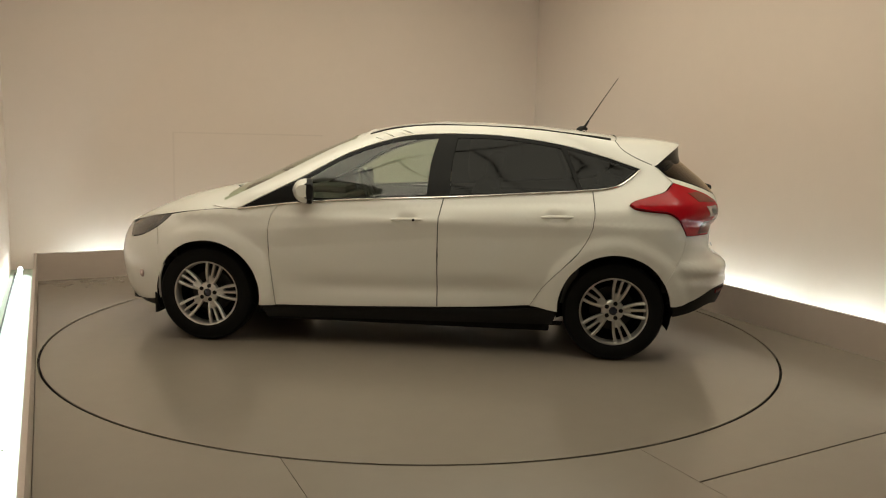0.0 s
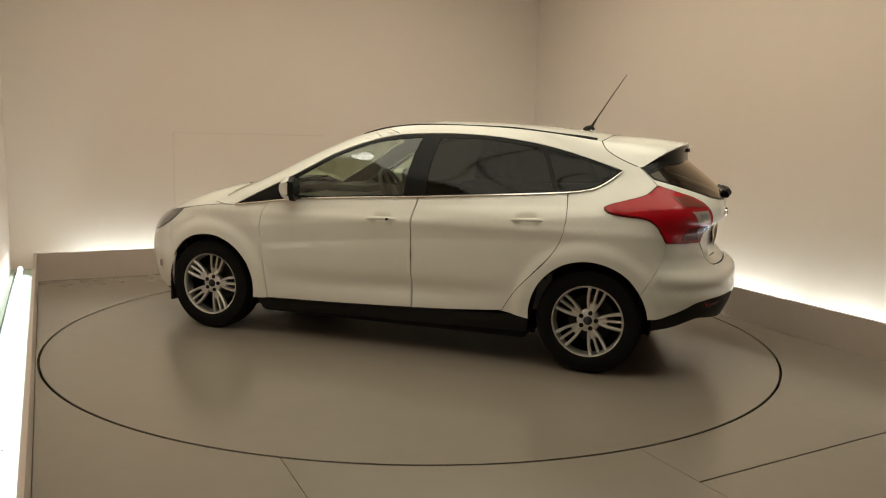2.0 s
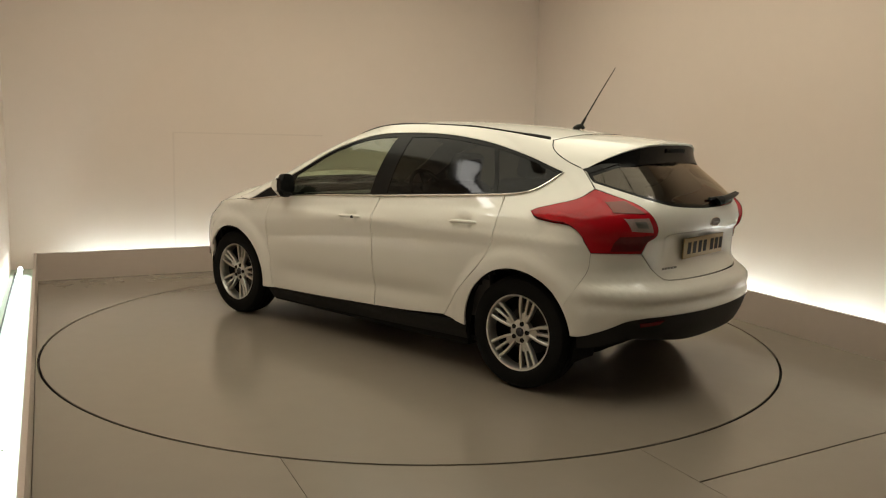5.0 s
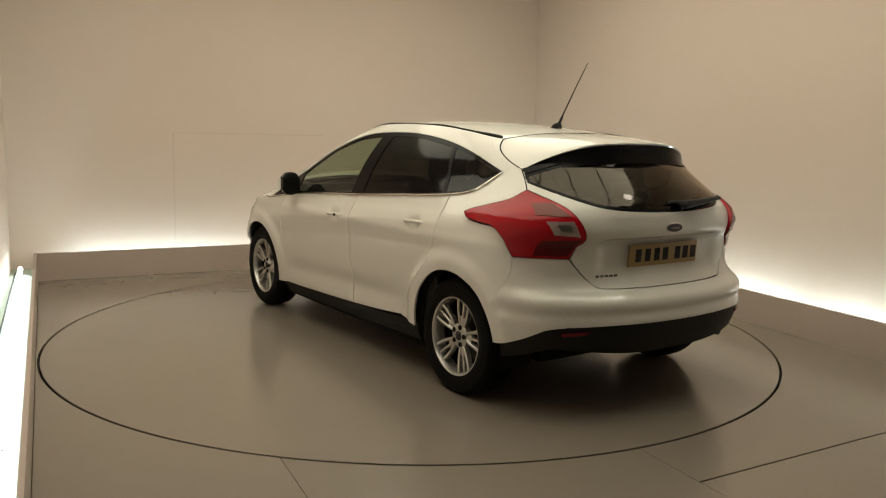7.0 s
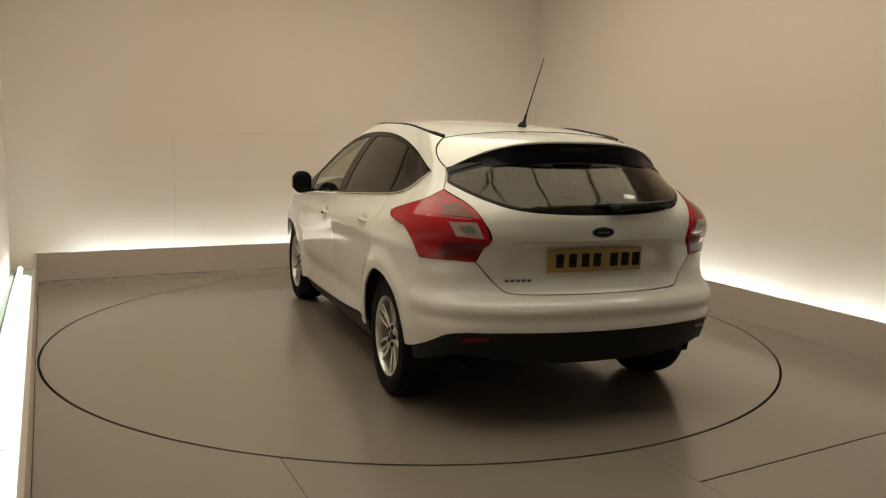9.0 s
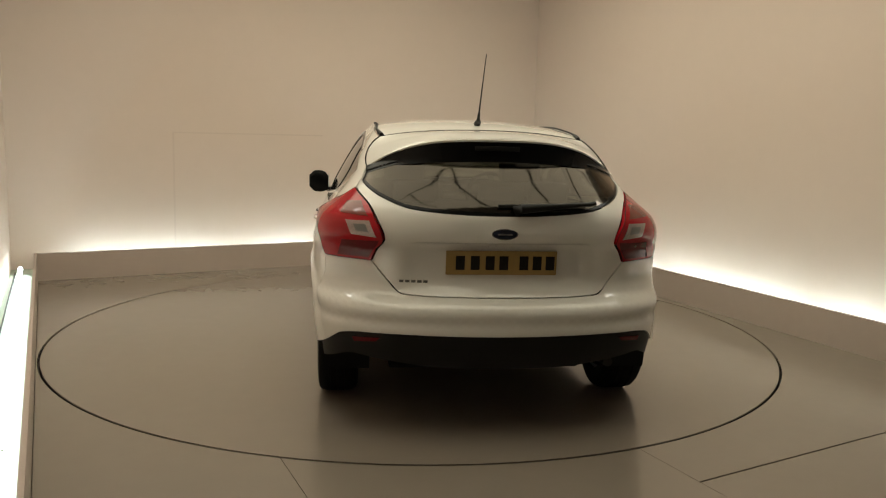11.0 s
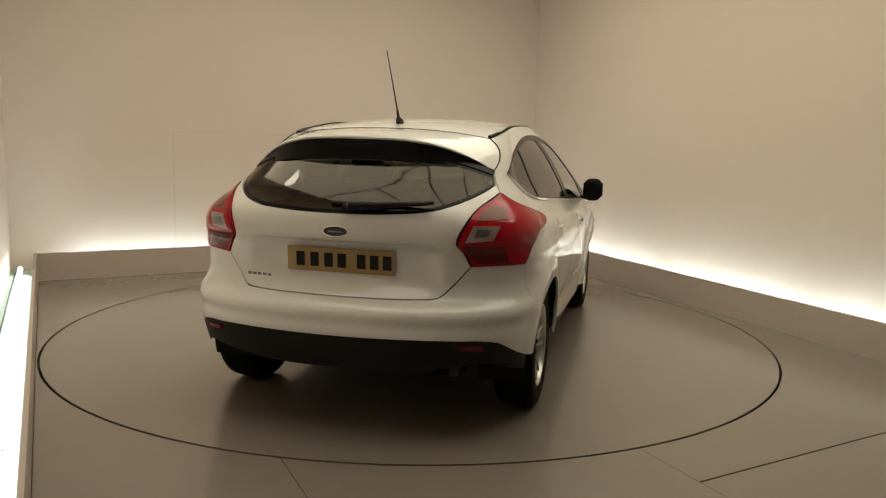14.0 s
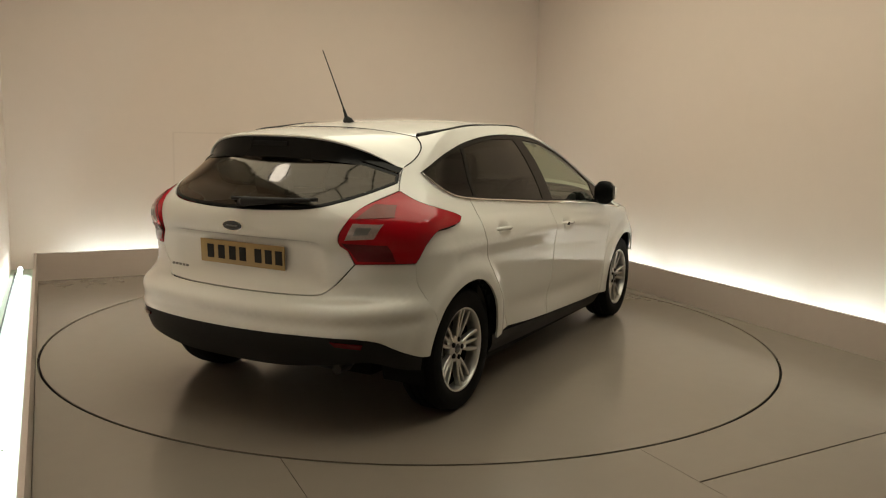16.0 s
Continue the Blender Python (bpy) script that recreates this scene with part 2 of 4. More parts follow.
def tube_light(x0, y0, x1, y1, z):
    """A bare fluorescent tube on brackets in the trough."""
    a, b = ROOM @ Vector((x0, y0, z)), ROOM @ Vector((x1, y1, z))
    top = new("tube_light")
    top.location = (a + b) / 2
    tagged(top, "lit white fluorescent tube in the trough behind the kerb", "tube light", "tubes behind the kerb")
    a, b = a - top.location, b - top.location
    way = (b - a).normalized()
    part("tube", tube([a + way * 0.012, b - way * 0.012], 0.019, 16), M_TUBE, top)
    for p in (a, b):
        q = 1 if p is a else -1
        part("end_cap", tube([p, p + q * way * 0.012], 0.0185, 12), M_TROUGH, top)
        part("bracket", box(-0.005, -0.005, -z - 0.003, 0.005, 0.005, -0.015, m=Matrix.Translation(p + q * way * 0.006)), M_TROUGH, top)


def tubes():
    for k in range(3):
        tube_light(-2.2 + k * 1.75, 3.36, -0.55 + k * 1.75, 3.36, 0.06)
    for k in range(5):
        tube_light(2.99, 2.75 - k * 1.8, 2.99, 1.05 - k * 1.8, 0.06)
    for k in range(4):
        y0, y1 = 3.15 - k * 2.4, 0.753 - k * 2.4
        tube_light(-2.612 + (3.1 - y0) * 0.018, y0, -2.612 + (3.1 - y1) * 0.018, y1, 0.06)


def luminous_ceiling(x0, y0, x1, y1, z, split):
    """A lit fabric ceiling: one wide sheet, and a row of panels between ribs towards the entrance."""
    top = new("ceiling_light")
    top.matrix_world = ROOM @ pose(0, 0, z)
    tagged(top, "large lit fabric ceiling light in ribbed panels", "ceiling light")
    part("diffuser", box(x0 + 0.006, split + 0.02, 0.0, x1 - 0.006, y1 - 0.006, 0.02), M_SOFT, top, smooth=False)
    n = 5
    for i in range(n):
        a, b = x0 + (x1 - x0) * i / n, x0 + (x1 - x0) * (i + 1) / n
        part("diffuser", box(a + 0.02, y0 + 0.006, 0.0, b - 0.02, split - 0.02, 0.02), M_SOFT, top, smooth=False)
        if i:
            part("rib", box(a - 0.02, y0, -0.012, a + 0.02, split - 0.02, 0.03, 0.004), M_RIB, top, smooth=False)
    part("rib", box(x0, split - 0.02, -0.014, x1, split + 0.02, 0.03, 0.004), M_RIB, top, smooth=False)
    for a in (x0, x1):
        part("rib", box(a - 0.03, y0, -0.01, a + 0.006, y1, 0.03, 0.004), M_RIB, top, smooth=False)


def lamp_head(x, y, z):
    top = new("studio_lamp")
    top.matrix_world = ROOM @ pose(x, y, z)
    tagged(top, "round bright studio lamp hung below the ceiling light", "studio lamp", "studio lamps")
    turn = pose(0, 0, 0, 90)
    part("shade", lathe([(0.05, -0.16), (0.13, -0.08), (0.17, 0.02), (0.165, 0.02), (0.12, -0.07)], 32, turn @ pose(0, 0, 0, 180)), M_BLACK, top)
    part("lens", lathe([(0.0, -0.02), (0.15, -0.015), (0.16, 0.0), (0.0, 0.0)], 32, turn @ pose(0, 0, 0, 180)), M_SPOT, top)
    part("stem", box(-0.012, -0.012, 0.12, 0.012, 0.012, 3.352 - z), M_BLACK, top)


def turntable():
    top = new("turntable")
    tagged(top, "large round satin taupe turntable flush with the floor", "turntable")
    bm = bmesh.new()
    bmesh.ops.create_circle(bm, cap_ends=True, segments=256, radius=RING)
    up = bmesh.ops.extrude_face_region(bm, geom=bm.faces[:])
    for v in up["geom"]:
        if isinstance(v, bmesh.types.BMVert):
            v.co.z = -0.05
    part("deck", bm, M_DISC, top, smooth=False)
    top.location = HUB
    # dark ring added in the gap, where there is only shade
    part("gap_ring", lathe([(RING - 0.004, -0.004), (RING + 0.003, -0.006), (RING + 0.003, -0.045), (RING - 0.004, -0.045)], 256, pose(0, 0, 0, 90)), M_DARK, top, "dark ring added in the shaded gap round the turntable")
    return top


room()
tubes()
luminous_ceiling(-2.30, -2.95, 2.38, 2.05, 3.35, -1.30)
for lx, ly in ((1.92, -2.19), (-2.01, -0.13)):
    lamp_head(lx, ly, 3.10)
TURNTABLE = turntable()


# ---- the car: a body surface as a stack of plan outlines ----
def curve(*pts):
    """A smooth function through (a, b) pairs, without overshoot."""
    p = sorted(pts)
    xs, ys = np.array([q[0] for q in p], float), np.array([q[1] for q in p], float)
    h, d = np.diff(xs), np.diff(ys) / np.diff(xs)
    m = np.zeros(len(xs))
    m[0], m[-1] = d[0], d[-1]
    for i in range(1, len(xs) - 1):
        if d[i - 1] * d[i] > 0:
            w1, w2 = 2 * h[i] + h[i - 1], h[i] + 2 * h[i - 1]
            m[i] = (w1 + w2) / (w1 / d[i - 1] + w2 / d[i])

    def at(x):
        x = np.clip(x, xs[0], xs[-1])
        i = np.clip(np.searchsorted(xs, x) - 1, 0, len(xs) - 2)
        t = (x - xs[i]) / h[i]
        return ((1 + 2 * t) * (1 - t) ** 2 * ys[i] + t * (1 - t) ** 2 * h[i] * m[i] + t * t * (3 - 2 * t) * ys[i + 1] + t * t * (t - 1) * h[i] * m[i + 1])
    return at


WIDTH = curve((0.10, 0.78), (0.20, 0.83), (0.26, 0.862), (0.33, 0.868), (0.42, 0.876), (0.55, 0.888), (0.70, 0.896), (0.80, 0.899), (0.845, 0.902), (0.875, 0.893), (0.93, 0.878), (1.0, 0.848),
              (1.1, 0.805), (1.2, 0.752), (1.3, 0.692), (1.38, 0.632), (1.42, 0.598), (1.46, 0.555), (1.52, 0.45))
TAPER_LOW = curve((-1.6, 0.972), (-1.32, 0.996), (-0.9, 0.994), (-0.4, 1.0), (0.4, 1.0), (0.9, 0.992), (1.3, 0.992), (1.5, 0.965), (1.9, 0.90))
TAPER_HIGH = curve((-1.5, 0.885), (-1.25, 0.915), (-0.9, 0.96), (-0.4, 0.995), (0.0, 1.0), (0.5, 0.985), (1.0, 0.96), (1.5, 0.9))
REAR = curve((0.10, -1.95), (0.24, -2.02), (0.32, -2.07), (0.42, -2.115), (0.50, -2.132), (0.57, -2.122), (0.615, -2.09), (0.66, -2.035), (0.72, -2.005), (0.86, -2.01), (0.90, -2.035), (0.95, -2.045),
             (1.00, -2.042), (1.04, -2.028), (1.105, -1.978), (1.20, -1.868), (1.286, -1.752), (1.35, -1.62), (1.42, -1.42), (1.52, -1.2))
FRONT = curve((0.10, 1.98), (0.22, 2.10), (0.34, 2.155), (0.5, 2.175), (0.62, 2.155), (0.72, 2.10), (0.80, 2.00), (0.87, 1.88), (0.92, 1.55), (1.0, 1.30), (1.1, 1.06), (1.2, 0.86), (1.3, 0.64), (1.4, 0.40), (1.46, 0.22), (1.52, 0.0))
END_R = curve((0.1, 0.5), (0.5, 0.55), (0.95, 0.55), (1.1, 0.60), (1.25, 0.58), (1.5, 0.45))
END_F = curve((0.1, 0.8), (0.8, 0.8), (0.92, 0.6), (1.0, 0.45), (1.5, 0.40))
ZS = np.linspace(0.10, 1.52, 285)


def half_width(x, z):
    k = np.clip((z - 0.93) / 0.27, 0, 1)
    k = k * k * (3 - 2 * k)
    return WIDTH(z) * ((1 - k) * TAPER_LOW(x) + k * TAPER_HIGH(x))


def outline(z):
    a = np.linspace(0, math.pi / 2, 70)
    lr, lf, n = END_R(z), END_F(z), 2.6
    xs, xe = REAR(z) + lr, FRONT(z) - lf
    rx, ry = xs - lr * np.cos(a) ** (2 / n), half_width(xs, z) * np.sin(a) ** (2 / n)
    mx = np.linspace(xs, xe, 120)[1:-1]
    n = 2.3
    fx, fy = xe + lf * np.sin(a) ** (2 / n), half_width(xe, z) * np.cos(a) ** (2 / n)
    x, y = np.concatenate([rx, mx, fx]), np.concatenate([ry, half_width(mx, z), fy])
    s = np.concatenate([[0], np.cumsum(np.hypot(np.diff(x), np.diff(y)))])
    return x, y, s


ROWS = [outline(z) for z in ZS]


def row_mix(z):
    f = (min(max(z, ZS[0]), ZS[-1]) - ZS[0]) / (ZS[1] - ZS[0])
    i = min(int(f), len(ZS) - 2)
    return i, f - i


def skin(s, z, front=False):
    """The body's point at arc s from the middle of the rear (or of the front), at height z. Negative s: the other side."""
    i, f = row_mix(z)
    side, s, out = (-1 if s < 0 else 1), abs(s), []
    for x, y, arc in (ROWS[i], ROWS[i + 1]):
        q = arc[-1] - s if front else s
        out.append((np.interp(q, arc, x), np.interp(q, arc, y)))
    return Vector(((1 - f) * out[0][0] + f * out[1][0], side * ((1 - f) * out[0][1] + f * out[1][1]), z))


def skin_normal(s, z, front=False):
    e = 0.012
    a = skin(s + e, z, front) - skin(s - e, z, front)
    b = skin(s, z + e, front) - skin(s, z - e, front)
    n = a.cross(b).normalized()
    p = skin(s, z, front)
    return n if n.dot(Vector((p.x * 0.15 if abs(p.x) < 1.3 else p.x, p.y * 2, (z - 0.7) * 0.3))) > 0 else -n


def side(x, z, front=False):
    """Arc for a place on the side, told by its x."""
    i, f = row_mix(z)
    out = []
    for px, py, arc in (ROWS[i], ROWS[i + 1]):
        q = np.interp(x, px, arc)
        out.append(arc[-1] - q if front else q)
    return ((1 - f) * out[0] + f * out[1], z)


def rear(y, z):
    """Arc for a place on the rear, told by its y."""
    i, f = row_mix(z)
    out = []
    for px, py, arc in (ROWS[i], ROWS[i + 1]):
        k = int(np.argmax(py))
        out.append(np.interp(abs(y), py[:k], arc[:k]))
    return (math.copysign((1 - f) * out[0] + f * out[1], y), z)


def fore(y, z):
    i, f = row_mix(z)
    out = []
    for px, py, arc in (ROWS[i], ROWS[i + 1]):
        k = int(np.argmax(py))
        out.append(np.interp(abs(y), py[k:][::-1], (arc[-1] - arc[k:])[::-1]))
    return (math.copysign((1 - f) * out[0] + f * out[1], y), z)


def flow(pts, step=0.018):
    """A smooth line through points."""
    p = [Vector(q) for q in pts]
    if len(p) == 2:
        n = max(2, int((p[1] - p[0]).length / step))
        return [p[0].lerp(p[1], i / n) for i in range(n + 1)]
    out = []
    q = [2 * p[0] - p[1]] + p + [2 * p[-1] - p[-2]]
    for i in range(1, len(q) - 2):
        n = max(2, int((q[i + 1] - q[i]).length / step))
        a, b, c, d = q[i - 1], q[i], q[i + 1], q[i + 2]
        ta, tb = (c - a) / max((c - a).length, 1e-6) * (c - b).length, (d - b) / max((d - b).length, 1e-6) * (c - b).length
        for k in range(n):
            t = k / n
            out.append((2 * t ** 3 - 3 * t * t + 1) * b + (t ** 3 - 2 * t * t + t) * ta + (3 * t * t - 2 * t ** 3) * c + (t ** 3 - t * t) * tb)
    return out + [p[-1]]


def ring(*chains):
    """Chains of smooth lines closed to one outline."""
    out = []
    for c in chains:
        for q in flow(c):
            if not out or (q - out[-1]).length > 1e-4:
                out.append(q)
    if (out[0] - out[-1]).length < 1e-4:
        out.pop()
    return out


def shrink(poly, d):
    """Draw an outline in by d, for the gaps between panels."""
    area = sum(a[0] * b[1] - b[0] * a[1] for a, b in zip(poly, poly[1:] + poly[:1]))
    k, out = (1 if area > 0 else -1), []
    for i, p in enumerate(poly):
        e = (poly[(i + 1) % len(poly)] - poly[i - 1])
        n = Vector((-e[1], e[0])).normalized() * k
        out.append(p + n * d)
    return out


def panel(poly, holes=(), lift=0.0, fold=0.012, gap=0.0025, step=0.035, front=False, mirror=False, shape=None):
    """A sheet of the body within an outline in (arc, height), its edges folded inwards."""
    poly = shrink(poly, gap)
    holes = [shrink(h, -gap) for h in holes]
    loops = [poly] + holes
    pts, edges = [], []
    for lp in loops:
        k = len(pts)
        pts += [Vector((q[0], q[1])) for q in lp]
        edges += [(k + i, k + (i + 1) % len(lp)) for i in range(len(lp))]
    nb = len(pts)
    bound = np.array([tuple(q) for q in pts])
    lo, hi = bound.min(0), bound.max(0)
    for i, a in enumerate(np.arange(lo[0] + step / 2, hi[0], step)):
        for b in np.arange(lo[1] + step / 2 + (i % 2) * step / 2, hi[1], step):
            if np.min(np.hypot(bound[:, 0] - a, bound[:, 1] - b)) > step * 0.45 and inside((a, b), poly) and not any(inside((a, b), h) for h in holes):
                pts.append(Vector((a, b)))
    verts, _, faces, orig, _, _ = delaunay_2d_cdt(pts, edges, [], 0, 1e-6)
    bm = bmesh.new()
    own = bm.verts.layers.float_vector.new("own_normal")
    vs, e, d = [], 0.012, 0.006
    for q in verts:
        n = skin_normal(q[0], q[1], front)
        p, turned = skin(q[0], q[1], front), n
        if shape:
            a = (skin(q[0] + e, q[1], front) - skin(q[0] - e, q[1], front)) / (2 * e)
            b = (skin(q[0], q[1] + e, front) - skin(q[0], q[1] - e, front)) / (2 * e)
            a = a + n * ((shape((q[0] + d, q[1])) - shape((q[0] - d, q[1]))) / (2 * d))
            b = b + n * ((shape((q[0], q[1] + d)) - shape((q[0], q[1] - d))) / (2 * d))
            turned = a.cross(b).normalized()
            turned = turned if turned.dot(n) > 0 else -turned
            p = p + n * shape(q)
        v = bm.verts.new(p + n * lift)
        v[own] = turned
        vs.append((v, n))
    for f in faces:
        c = sum((verts[i] for i in f), Vector((0, 0))) / len(f)
        if inside(c, poly) and not any(inside(c, h) for h in holes):
            bm.faces.new([vs[i][0] for i in f])
    normal = {v: n for v, n in vs}
    for v in [v for v in bm.verts if not v.link_faces]:
        bm.verts.remove(v)
    if fold:
        border = [q for q in bm.edges if len(q.link_faces) == 1]
        for q in border:
            a, b = q.verts
            mid = q.link_faces[0].calc_center_median()
            out = (b.co - a.co).cross(normal[a]).normalized()
            out = out if out.dot((a.co + b.co) / 2 - mid) > 0 else -out
            four = [bm.verts.new(c) for c in (a.co, b.co, b.co - normal[b] * fold, a.co - normal[a] * fold)]
            for c in four:
                c[own] = out
            bm.faces.new(four)
    if mirror:
        for v in bm.verts:
            v.co.y = -v.co.y
            w = v[own]
            v[own] = Vector((w.x, -w.y, w.z))
    return bm


def both(name, parent, mat, poly, label="", **kw):
    bm = panel(poly, **kw)
    twin = bm.copy()
    own = twin.verts.layers.float_vector.get("own_normal")
    for v in twin.verts:
        v.co.y = -v.co.y
        w = v[own]
        v[own] = Vector((w.x, -w.y, w.z))
    part(name, bm, mat, parent, label)
    part(name, twin, mat, parent, label)


def arch(cx, cz, r, a0, a1, k=14, squash=1.0):
    return [side(cx + r * math.cos(radians(a0 + (a1 - a0) * i / k)), cz + squash * r * math.sin(radians(a0 + (a1 - a0) * i / k))) for i in range(k + 1)]


SIDE = lambda *p: [side(*q) for q in flow(p, 0.025)]
WTOP = ((1.10, 0.885), (0.88, 1.0), (0.66, 1.115), (0.40, 1.26), (0.09, 1.365), (-0.16, 1.395), (-0.55, 1.395), (-0.91, 1.355), (-1.21, 1.285), (-1.465, 1.205))
BELT = ((1.10, 0.885), (0.67, 0.940), (0.2, 0.975), (-0.235, 1.000), (-0.67, 1.03), (-1.16, 1.066), (-1.31, 1.092), (-1.40, 1.145), (-1.465, 1.205))
CANT = ((1.27, 0.90), (1.0, 1.04), (0.8, 1.145), (0.45, 1.33), (0.11, 1.425), (-0.20, 1.452), (-0.67, 1.445), (-0.99, 1.418), (-1.31, 1.375))
FSHUT = ((0.815, 0.928), (0.862, 0.87), (0.885, 0.79), (0.891, 0.68), (0.888, 0.58), (0.873, 0.45), (0.853, 0.262))
RSHUT = ((-0.80, 0.335), (-0.888, 0.470), (-1.00, 0.59), (-1.094, 0.693), (-1.155, 0.80), (-1.178, 0.92), (-1.165, 1.065))
BSHUT = ((-0.21, 0.297), (-0.208, 0.45), (-0.206, 0.62), (-0.206, 0.78), (-0.209, 0.86), (-0.235, 0.997))
FA, RA = (1.305, 0.325, 0.350), (-1.320, 0.330, 0.350)


def wheel(car, x, y, turned):
    """An alloy wheel; its outer face looks along +y of its own space."""
    top = part("wheel", lathe([(0.0, -0.06), (0.14, -0.06), (0.14, -0.03), (0.0, -0.03)], 40), M_BRAKE, car, "wheel with a silver split-spoke alloy rim")
    top.matrix_local = pose(x, y, 0.316, 0, 0, 180 if turned else 0)
    R = 0.316
    part("tyre", lathe([(0.205, -0.10), (0.225, -0.105), (0.27, -0.107), (0.298, -0.098), (0.310, -0.080), (R, -0.05), (R, -0.045), (R - 0.006, -0.043), (R - 0.006, -0.037), (R, -0.035), (R, -0.004),
                        (R - 0.006, -0.003), (R - 0.006, 0.003), (R, 0.004), (R, 0.035), (R - 0.006, 0.037), (R - 0.006, 0.043), (R, 0.045), (R, 0.05), (0.310, 0.080), (0.298, 0.094),
                        (0.27, 0.101), (0.240, 0.100), (0.222, 0.094), (0.205, 0.085)], 72), M_RUBBER, top, "black road tyre")
    rim = part("rim", lathe([(0.198, -0.09), (0.198, 0.05), (0.200, 0.075), (0.207, 0.090), (0.214, 0.092), (0.2155, 0.086), (0.206, 0.06), (0.206, -0.09)], 72), M_ALLOY, top)
    part("barrel", lathe([(0.197, 0.02), (0.19, -0.085), (0.0, -0.088)], 48), M_DARK, top)
    part("hub", lathe([(0.0, 0.062), (0.03, 0.064), (0.058, 0.062), (0.068, 0.055), (0.072, 0.03), (0.0, 0.03)], 40), M_ALLOY, rim)
    part("centre_cap", lathe([(0.0, 0.069), (0.02, 0.068), (0.026, 0.0655), (0.027, 0.06), (0.0, 0.06)], 32), M_BADGE, rim)
    for k in range(5):
        turn = pose(0, 0, 0, 0, -(177 + 72 * k), 0)
        bars = []
        # two curved outer arms and a thinner middle one, joined by a web near the hub
        for off, w0, w1, spread in ((0.0, 0.0075, 0.0085, 0.0), (-1, 0.0085, 0.0095, 0.048), (1, 0.0085, 0.0095, 0.048)):
            pts = []
            for i in range(8):
                t = i / 7
                r = 0.058 + t * 0.148
                z = off * (0.013 + (spread - 0.013) * (t ** 0.85) + 0.006 * math.sin(math.pi * t))
                y0 = 0.060 + 0.020 * t - (0.006 if off == 0 else 0)
                w = w0 + (w1 - w0) * t
                pts.append([(r, y0 - 0.03, z - w), (r, y0 - 0.004, z - w), (r, y0, z - w * 0.6), (r, y0, z + w * 0.6), (r, y0 - 0.004, z + w), (r, y0 - 0.03, z + w)])
            bars.append(grid(pts, closed=True))
        web = [(0.055, -0.021), (0.098, -0.032), (0.112, -0.012), (0.108, 0.0), (0.112, 0.012), (0.098, 0.032), (0.055, 0.021)]
        bars.append(prism(web, -0.058, -0.035, pose(0, 0, 0, 90)))
        bm = merge(*bars)
        bm.transform(turn)
        part("spoke", bm, M_ALLOY, rim)
        # a raised dark cap paints the shade of each recessed bolt hole
        part("bolt_hole", lathe([(0.0, 0.066), (0.011, 0.066), (0.0135, 0.064), (0.014, 0.05), (0.0, 0.05)], 14, turn @ pose(0.048, 0.003, 0)), M_DARK, rim)


